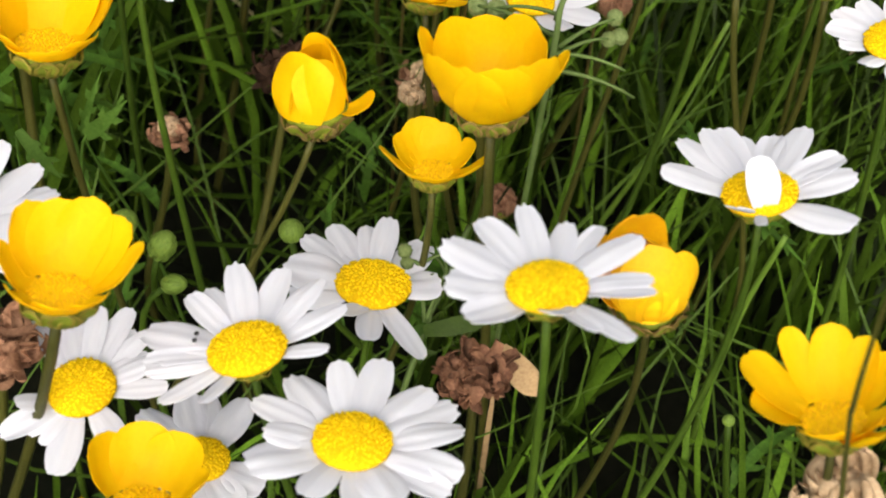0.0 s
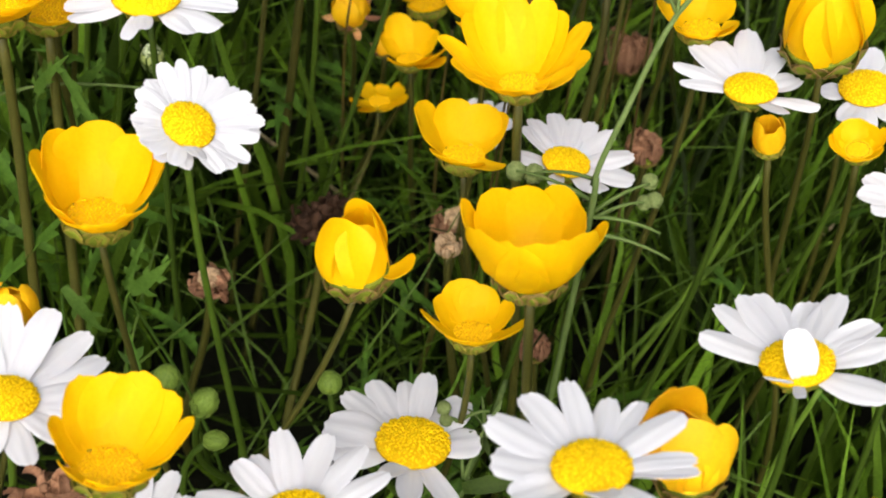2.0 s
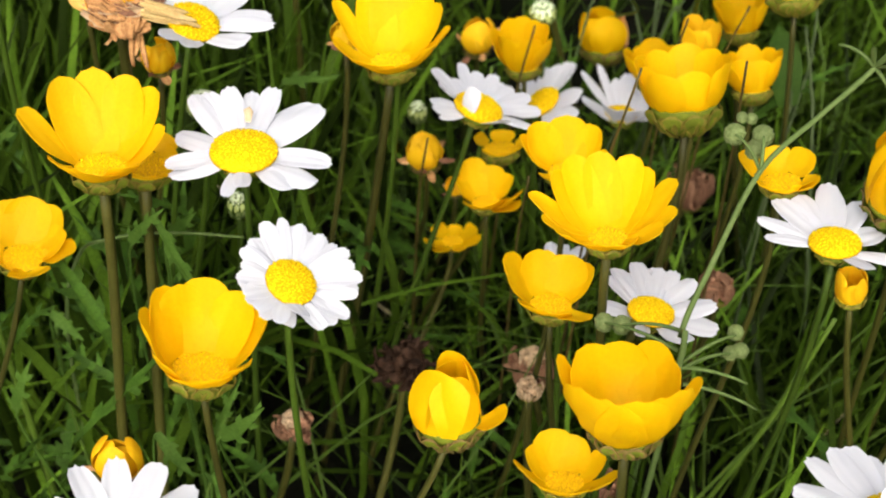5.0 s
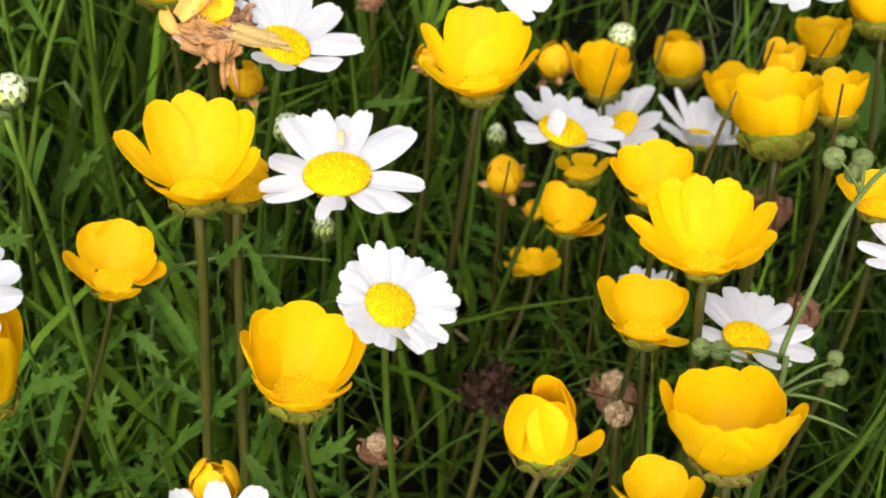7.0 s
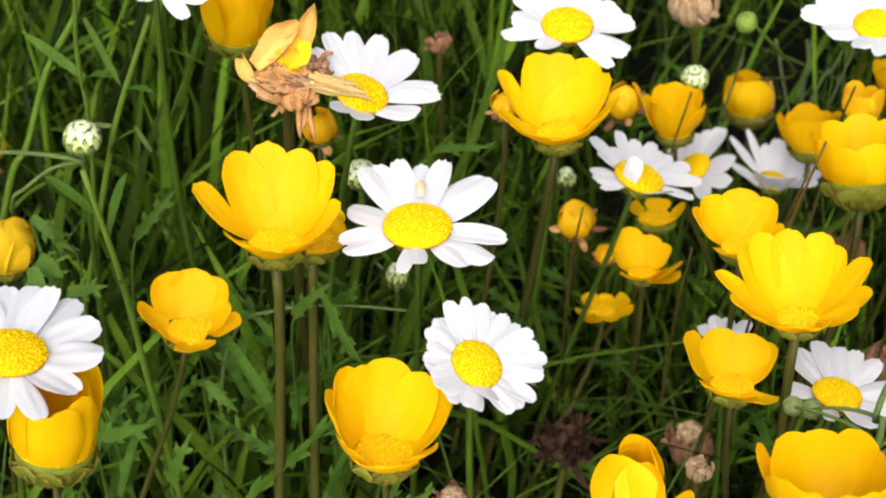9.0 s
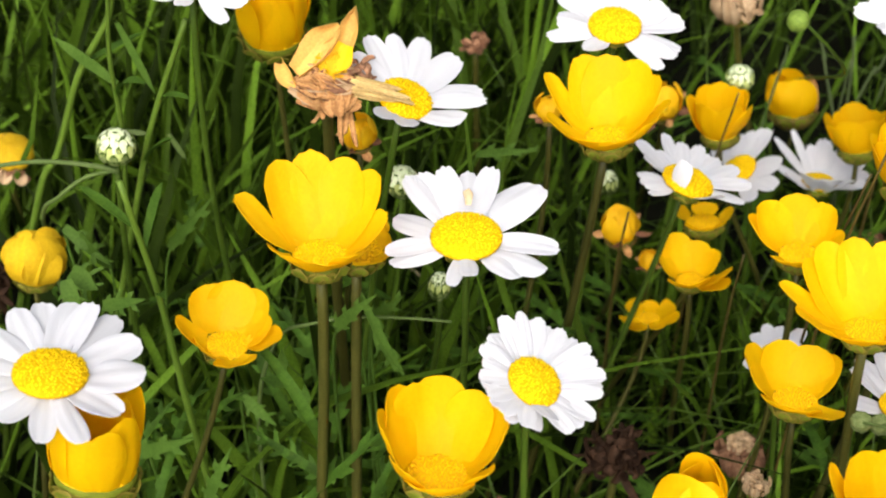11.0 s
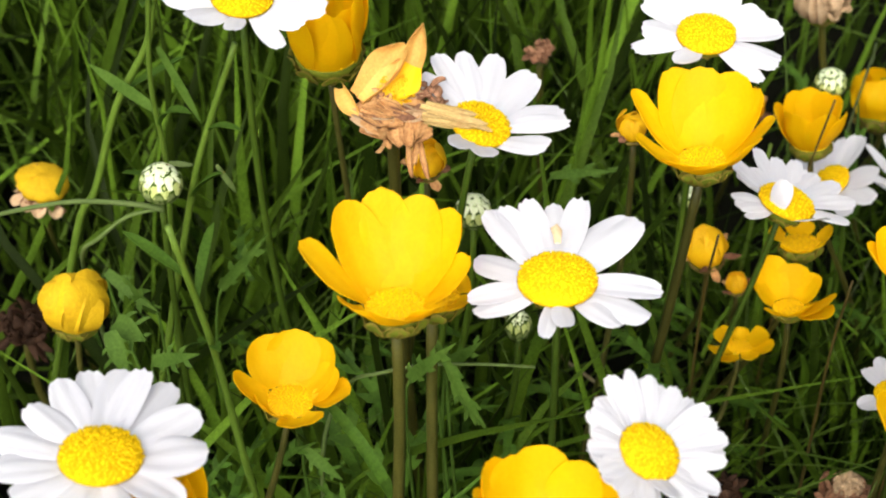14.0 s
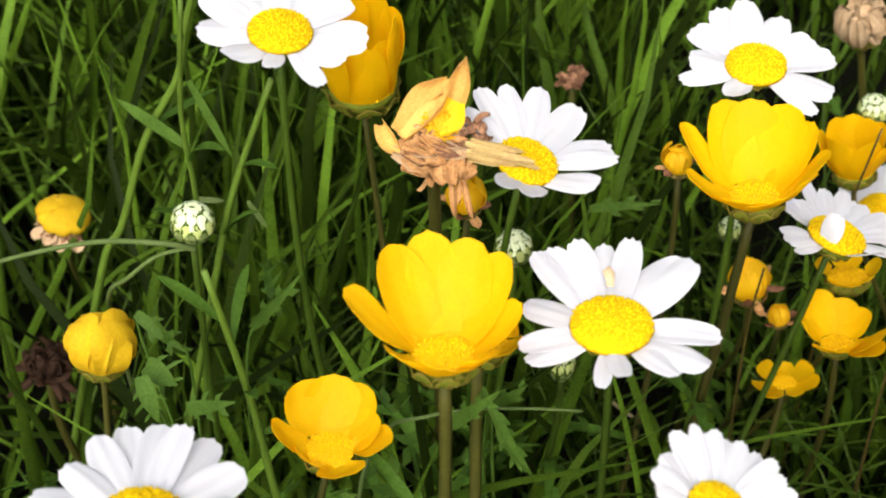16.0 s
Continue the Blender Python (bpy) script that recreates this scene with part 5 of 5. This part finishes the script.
fruits(CLEAVERS, [(0.0677, 0.1858, 0.1664, 0.0019), (0.0726, 0.1854, 0.1663, 0.0019), (0.0690, 0.1879, 0.1684, 0.0010), (0.0707, 0.1877, 0.1683, 0.0010), (0.0711, 0.1836, 0.1647, 0.0017)])
fruits(CLEAVERS, [(0.0676, 0.1601, 0.1432, 0.0014), (0.0666, 0.1574, 0.1408, 0.0013), (0.0684, 0.1577, 0.1411, 0.0014), (0.0447, 0.1621, 0.1438, 0.0017), (0.0478, 0.1617, 0.1435, 0.0017)])
twigs(CLEAVERS, [((0.0716, 0.1794, 0.1637), (0.0671, 0.1836, 0.1684)), ((0.0716, 0.1794, 0.1637), (0.0720, 0.1832, 0.1683)), ((0.0580, 0.1553, 0.1412), (0.0672, 0.1585, 0.1444)), ((0.0579, 0.1544, 0.1404), (0.0662, 0.1561, 0.1423)), ((0.0578, 0.1593, 0.1447), (0.0476, 0.1604, 0.1451)), ((0.0570, 0.1568, 0.1424), (0.0445, 0.1608, 0.1453)), ((0.0570, 0.1546, 0.1405), (0.0690, 0.1521, 0.1389)), ((0.0579, 0.1524, 0.1386), (0.0706, 0.1487, 0.1360)), ((0.0905, 0.1896, 0.1782), (0.0957, 0.1907, 0.1799)), ((0.0905, 0.1896, 0.1782), (0.0842, 0.1923, 0.1810)), ((0.0905, 0.1896, 0.1782), (0.0954, 0.1839, 0.1708))])
SMALL = cleavers([(0.0448, 0.1468, 0.1021), (0.0401, 0.1341, 0.1027), (0.0360, 0.1259, 0.1017), (0.0343, 0.1214, 0.0985), (0.0320, 0.1177, 0.0910), (0.0301, 0.1168, 0.0707), (0.0301, 0.1208, 0.0000)], 0.00058)
fruits(SMALL, [(0.0326, 0.1362, 0.1097, 0.0013), (0.0329, 0.1343, 0.1085, 0.0012)])
twigs(SMALL, [((0.0360, 0.1259, 0.1017), (0.0351, 0.1345, 0.1076)), ((0.0351, 0.1345, 0.1076), (0.0331, 0.1348, 0.1076)), ((0.0351, 0.1345, 0.1076), (0.0409, 0.1359, 0.1089)), ((0.0360, 0.1259, 0.1017), (0.0399, 0.1335, 0.1072))])
strap(SMALL, (0.0353, 0.1176, 0.1143), (0.0186, 0.1288, 0.1208), 0.00140, STEM, 0.0010)
strap(SMALL, (0.0254, 0.1232, 0.1175), (0.0235, 0.1276, 0.1204), 0.00140, STEM, 0.0000)
strap(SMALL, (0.0357, 0.1240, 0.1028), (0.0485, 0.1257, 0.1049), 0.00335, STEM, 0.0020)
strap(SMALL, (0.0363, 0.1253, 0.1026), (0.0308, 0.1227, 0.1004), 0.00218, LEAF, 0.0000)
strap(TALL, (-0.0920, 0.2500, 0.1441), (-0.1028, 0.2500, 0.1565), 0.0022, PALE_LEAF, 0.0000)
strap(TALL, (-0.0891, 0.2500, 0.1597), (-0.0845, 0.2500, 0.1409), 0.0016, PALE_LEAF, 0.0000)
strap(TALL, (-0.0932, 0.2490, 0.1320), (-0.0874, 0.2490, 0.1311), 0.00115, WEED, 0.0000)
strap(TALL, (-0.0830, 0.2480, 0.1319), (-0.0803, 0.2480, 0.1241), 0.00115, WEED, 0.0000)
cut_leaf((-0.0259, 0.1650, 0.1067), (-0.0153, 0.1610, 0.1195), 0.0030)
cut_leaf((-0.0380, 0.1650, 0.1082), (-0.0323, 0.1610, 0.0979), 0.0024)
cut_leaf((-0.0744, 0.1900, 0.0818), (-0.0646, 0.1860, 0.1033), 0.0026)
cut_leaf((-0.0903, 0.2000, 0.0840), (-0.0762, 0.1960, 0.0968), 0.0030)
cut_leaf((-0.0682, 0.2100, 0.0913), (-0.0609, 0.2060, 0.0863), 0.0026)
cut_leaf((-0.1016, 0.2250, 0.1274), (-0.0928, 0.2210, 0.1208), 0.0026)
cut_leaf((-0.0989, 0.2150, 0.1247), (-0.0929, 0.2110, 0.1237), 0.0045)
cut_leaf((-0.0983, 0.2100, 0.1278), (-0.0959, 0.2060, 0.1202), 0.0035)
cut_leaf((-0.0885, 0.2000, 0.1312), (-0.0788, 0.1960, 0.1358), 0.0026)
cut_leaf((-0.0945, 0.2250, 0.1155), (-0.0958, 0.2210, 0.1303), 0.0020)
cut_leaf((-0.0843, 0.2350, 0.1107), (-0.0718, 0.2310, 0.1304), 0.0022)
cut_leaf((-0.0182, 0.2600, 0.1142), (-0.0048, 0.2560, 0.1190), 0.0020)
cut_leaf((-0.0397, 0.2000, 0.1342), (-0.0330, 0.1960, 0.1114), 0.0016)
cut_leaf((-0.0378, 0.2000, 0.1263), (-0.0328, 0.1960, 0.1164), 0.0020)
cut_leaf((-0.0276, 0.1700, 0.1003), (-0.0218, 0.1660, 0.1257), 0.0016)
cut_leaf((-0.0388, 0.2100, 0.1160), (-0.0320, 0.2060, 0.1270), 0.0026)
cut_leaf((-0.0998, 0.2000, 0.1101), (-0.0881, 0.1960, 0.1235), 0.0030)
cut_leaf((-0.0449, 0.2000, 0.1240), (-0.0358, 0.1960, 0.1381), 0.0024)
dry_leaf((0.0497, 0.1249, 0.0947), (0.0572, 0.1167, 0.0920), 0.0052)


def broad_leaf(a, b, width):
    """A plain broad leaf standing in the grass on a short stalk."""
    root = thing("broad_leaf", (a[0], a[1], 0.0), "broad smooth dark green leaf upright in the grass", "leaf")
    strap(root, a, b, width, LEAF, 0.003, "leaf_blade")
    strap(root, (a[0], a[1], -0.002), a, 0.0016, LEAF, 0.0, "leaf_stalk")


broad_leaf((0.1070, 0.2750, 0.0922), (0.1050, 0.2903, 0.1066), 0.0085)

# ---- ground and grass ----
def ground_sheet():
    """One sheet to the horizon, fine in the middle and coarse far off."""
    k = np.linspace(-1, 1, 121)
    span = np.sinh(k * 9.0) / np.sinh(9.0) * 300.0 + k * 0.9
    xs, ys = span, span + 0.18
    verts = []
    for y in ys:
        for x in xs:
            d = math.hypot(x, y - 0.18)
            z = noise.noise((x * 14, y * 14, 0)) * 0.004 + noise.noise((x * 60, y * 60, 3)) * 0.0015 - 0.002
            verts.append((x, y, z + min(d, 40) * 0.012 * noise.noise((x * 0.2, y * 0.2, 5))))
    n = len(xs)
    faces = [(j * n + i, j * n + i + 1, (j + 1) * n + i + 1, (j + 1) * n + i) for j in range(n - 1) for i in range(n - 1)]
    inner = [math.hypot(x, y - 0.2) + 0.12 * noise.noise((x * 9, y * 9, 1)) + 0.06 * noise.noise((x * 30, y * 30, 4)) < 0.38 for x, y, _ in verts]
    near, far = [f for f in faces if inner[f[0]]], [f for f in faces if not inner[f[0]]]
    return new("ground", mesh_of("ground", verts, far + near, (MEADOW, SHADED_SOIL, len(far))))


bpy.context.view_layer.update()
# side points at the camera: leaves that hide a flower head are removed
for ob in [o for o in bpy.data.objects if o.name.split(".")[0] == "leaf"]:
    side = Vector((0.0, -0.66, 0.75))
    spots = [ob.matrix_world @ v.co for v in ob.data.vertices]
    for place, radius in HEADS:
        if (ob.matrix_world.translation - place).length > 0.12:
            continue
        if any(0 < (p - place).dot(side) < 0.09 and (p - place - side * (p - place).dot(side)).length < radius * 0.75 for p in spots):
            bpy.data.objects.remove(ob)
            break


tagged(ground_sheet(), "soil coloured near black for the shade under the grass, green meadow farther out", "ground", kind="structure")


# thin places fitted to the camera view's dark spots, soil shows: x, y, radius
BARE = [(-0.170, 0.322, 0.020), (-0.155, 0.304, 0.016), (-0.137, 0.297, 0.016), (-0.178, 0.340, 0.014), (0.055, 0.370, 0.020), (0.035, 0.350, 0.014), (-0.135, 0.270, 0.020), (-0.115, 0.240, 0.018), (-0.100, 0.225, 0.014), (-0.130, 0.300, 0.015), (-0.019, 0.242, 0.012), (-0.004, 0.212, 0.013), (-0.030, 0.191, 0.007), (0.073, 0.158, 0.010), (0.082, 0.148, 0.009), (0.104, 0.153, 0.009), (0.079, 0.224, 0.009), (0.122, 0.184, 0.008), (-0.022, 0.209, 0.016), (0.000, 0.212, 0.011), (0.088, 0.204, 0.008), (0.037, 0.244, 0.009), (0.070, 0.418, 0.012), (0.014, 0.235, 0.012), (-0.004, 0.264, 0.008), (-0.157, 0.301, 0.009), (-0.040, 0.271, 0.009), (0.008, 0.269, 0.008), (-0.164, 0.329, 0.011), (-0.147, 0.290, 0.009), (-0.166, 0.321, 0.009), (-0.007, 0.222, 0.012), (0.014, 0.217, 0.009), (0.081, 0.222, 0.009), (-0.012, 0.413, 0.011), (-0.004, 0.289, 0.009), (-0.163, 0.324, 0.015), (-0.132, 0.292, 0.009), (-0.004, 0.229, 0.009), (-0.012, 0.237, 0.008), (0.011, 0.212, 0.008), (0.031, 0.226, 0.008), (0.004, 0.256, 0.008), (-0.030, 0.243, 0.009), (-0.058, 0.257, 0.009), (-0.172, 0.352, 0.012), (-0.151, 0.328, 0.012), (-0.162, 0.291, 0.012), (0.064, 0.402, 0.018), (0.077, 0.394, 0.016), (0.093, 0.399, 0.016), (0.107, 0.405, 0.016), (0.071, 0.408, 0.018), (0.062, 0.383, 0.014), (0.051, 0.410, 0.019), (0.071, 0.402, 0.019), (0.089, 0.394, 0.017), (-0.167, 0.331, 0.022), (-0.149, 0.317, 0.018), (-0.161, 0.302, 0.022), (-0.133, 0.319, 0.012), (0.109, 0.175, 0.010), (0.121, 0.164, 0.010), (0.125, 0.152, 0.010), (0.100, 0.158, 0.009), (-0.043, 0.231, 0.009), (-0.020, 0.213, 0.009), (0.009, 0.215, 0.009)]


def blades(gen, count, x0, x1, y0, y1, low, high, wide, lean, clear=True, ring=None, sway=0.0):
    """Places, for each blade, of three rows of points from its root to its tip."""
    seg = 7
    s = np.linspace(0, 1, seg)[None, :]
    x, y = gen.uniform(x0, x1, count), gen.uniform(y0, y1, count)
    if ring:
        far, way = ring[0] + (ring[1] - ring[0]) * gen.uniform(0, 1, count) ** ring[2], gen.uniform(0, 2 * np.pi, count)
        x, y = far * np.cos(way), 0.2 + far * np.sin(way)
    h = gen.uniform(0, 1, count) ** 1.3 * (high - low) + low
    turn, tilt, curl = gen.uniform(0, 2 * np.pi, count), np.abs(gen.normal(0, lean, count)), gen.uniform(0.0, 1.2, count) * min(1.0, lean / 0.26)
    out = h[:, None] * (np.tan(np.minimum(tilt, 1.1))[:, None] * s + curl[:, None] * 0.75 * s ** 2.2)
    rise = h[:, None] * (s - 0.26 * curl[:, None] * s ** 3)
    cx, sx = np.cos(turn)[:, None], np.sin(turn)[:, None]
    wob = gen.normal(0, 0.055, (count, 1)) * h[:, None] * np.sin(s * 5 + gen.uniform(0, 6, (count, 1)))
    push = sway * h[:, None] * s ** 1.25
    mid = np.stack([x[:, None] + out * cx - wob * sx + push, y[:, None] + out * sx + wob * cx, rise - 0.006 * (1 - s)], -1)
    patch = np.array([noise.noise((a * 26, b * 26, 7.0)) + 0.5 * noise.noise((a * 70, b * 70, 2.0)) for a, b in zip(x, y)])
    thin = gen.uniform(-0.3, 0.14, count) < patch
    mid, turn, h = mid[thin], turn[thin], h[thin]
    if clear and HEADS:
        # side points at the camera: blades are thinned and cleared along its sight lines
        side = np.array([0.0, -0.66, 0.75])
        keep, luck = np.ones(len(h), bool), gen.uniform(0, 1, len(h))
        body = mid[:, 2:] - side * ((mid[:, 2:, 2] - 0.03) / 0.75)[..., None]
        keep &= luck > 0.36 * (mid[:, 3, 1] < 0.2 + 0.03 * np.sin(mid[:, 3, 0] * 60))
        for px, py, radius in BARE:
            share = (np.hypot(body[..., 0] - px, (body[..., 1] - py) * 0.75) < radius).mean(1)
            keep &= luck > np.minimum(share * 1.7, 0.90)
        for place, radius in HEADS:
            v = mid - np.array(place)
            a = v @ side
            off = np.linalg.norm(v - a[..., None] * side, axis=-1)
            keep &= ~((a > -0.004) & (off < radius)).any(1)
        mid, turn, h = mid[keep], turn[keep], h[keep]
    twist = turn[:, None] + np.pi / 2 + gen.normal(0, 0.7, (len(h), 1)) + s * gen.normal(0, 0.6, (len(h), 1))
    w = gen.uniform(0.6, 1.25, (len(h), 1)) * wide * (1 - s ** 2.2) ** 0.8 * (0.55 + 0.45 * np.minimum(1, s * 4)) + 0.00008
    across = np.stack([np.cos(twist) * w, np.sin(twist) * w, 0 * w], -1)
    fold = np.stack([-np.sin(twist) * w * 0.35, np.cos(twist) * w * 0.35, 0 * w], -1)
    return np.stack([mid - across, mid + fold, mid + across], 2)


def blade_mesh(name, groups, mat):
    verts = np.concatenate([g.reshape(-1, 3) for g in groups])
    count, seg = sum(len(g) for g in groups), groups[0].shape[1]
    quad = [(i * 3 + j, i * 3 + j + 1, (i + 1) * 3 + j + 1, (i + 1) * 3 + j) for i in range(seg - 1) for j in range(2)]
    faces = (np.arange(count)[:, None, None] * seg * 3 + np.array(quad)[None]).reshape(-1, 4)
    me = bpy.data.meshes.new(name)
    me.vertices.add(len(verts))
    me.vertices.foreach_set("co", verts.astype(np.float32).ravel())
    me.loops.add(len(faces) * 4)
    me.loops.foreach_set("vertex_index", faces.astype(np.int32).ravel())
    me.polygons.add(len(faces))
    me.polygons.foreach_set("loop_start", np.arange(0, len(faces) * 4, 4, dtype=np.int32))
    me.polygons.foreach_set("use_smooth", np.ones(len(faces), bool))
    me.materials.append(mat)
    me.update(calc_edges=True)
    me.validate()
    return new(name, me)


gen = np.random.default_rng(11)
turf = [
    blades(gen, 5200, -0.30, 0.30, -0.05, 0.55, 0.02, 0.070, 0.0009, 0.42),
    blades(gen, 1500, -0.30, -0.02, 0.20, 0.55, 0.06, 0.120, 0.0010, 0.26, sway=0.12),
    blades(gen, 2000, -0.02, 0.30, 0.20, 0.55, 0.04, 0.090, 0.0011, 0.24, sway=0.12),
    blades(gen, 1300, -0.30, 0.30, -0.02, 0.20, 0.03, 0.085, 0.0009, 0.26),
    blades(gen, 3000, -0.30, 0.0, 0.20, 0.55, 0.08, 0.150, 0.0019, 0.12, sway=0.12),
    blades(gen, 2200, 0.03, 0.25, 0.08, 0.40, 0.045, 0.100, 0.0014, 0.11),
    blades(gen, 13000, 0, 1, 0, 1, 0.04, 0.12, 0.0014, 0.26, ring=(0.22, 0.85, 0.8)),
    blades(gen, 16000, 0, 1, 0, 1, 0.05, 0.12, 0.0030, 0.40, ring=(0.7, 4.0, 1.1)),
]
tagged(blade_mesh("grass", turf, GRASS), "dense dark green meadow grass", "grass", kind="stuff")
thin = [blades(gen, 3000, -0.28, 0.25, 0.02, 0.5, 0.04, 0.115, 0.00042, 0.40)]
tagged(blade_mesh("thin_stalks", thin, STEM), "thin green stalks among the grass", "grass", kind="stuff")
straws = [blades(gen, 30, -0.25, 0.25, 0.0, 0.5, 0.03, 0.09, 0.0005, 0.7)]
tagged(blade_mesh("dry_grass", straws, STRAW), "a few dry straw coloured grass blades", "grass", kind="stuff")

leaves = []
for k in range(165):
    x, y = (rng.uniform(-0.14, -0.03), rng.uniform(0.165, 0.27)) if k < 130 else (rng.uniform(-0.2, 0.2), rng.uniform(0.06, 0.42))
    if any(math.hypot(x - px, y - py) < radius * 1.5 for px, py, radius in BARE):
        continue
    z = rng.uniform(0.02, 0.085) if k < 130 else rng.uniform(0.01, 0.05)
    leaves.append(moved(leaf_sheet(rng.uniform(0.016, 0.034), rng.randint(4, 6), rng, 0.0008), pose(x, y, z, rng.uniform(-30, 30), rng.uniform(-50, 10), rng.uniform(0, 360))))
tagged(new("daisy_foliage", mesh_of("daisy_foliage", *joined(leaves), LEAF)), "finely cut green daisy leaves low in the grass", "leaves", kind="stuff")
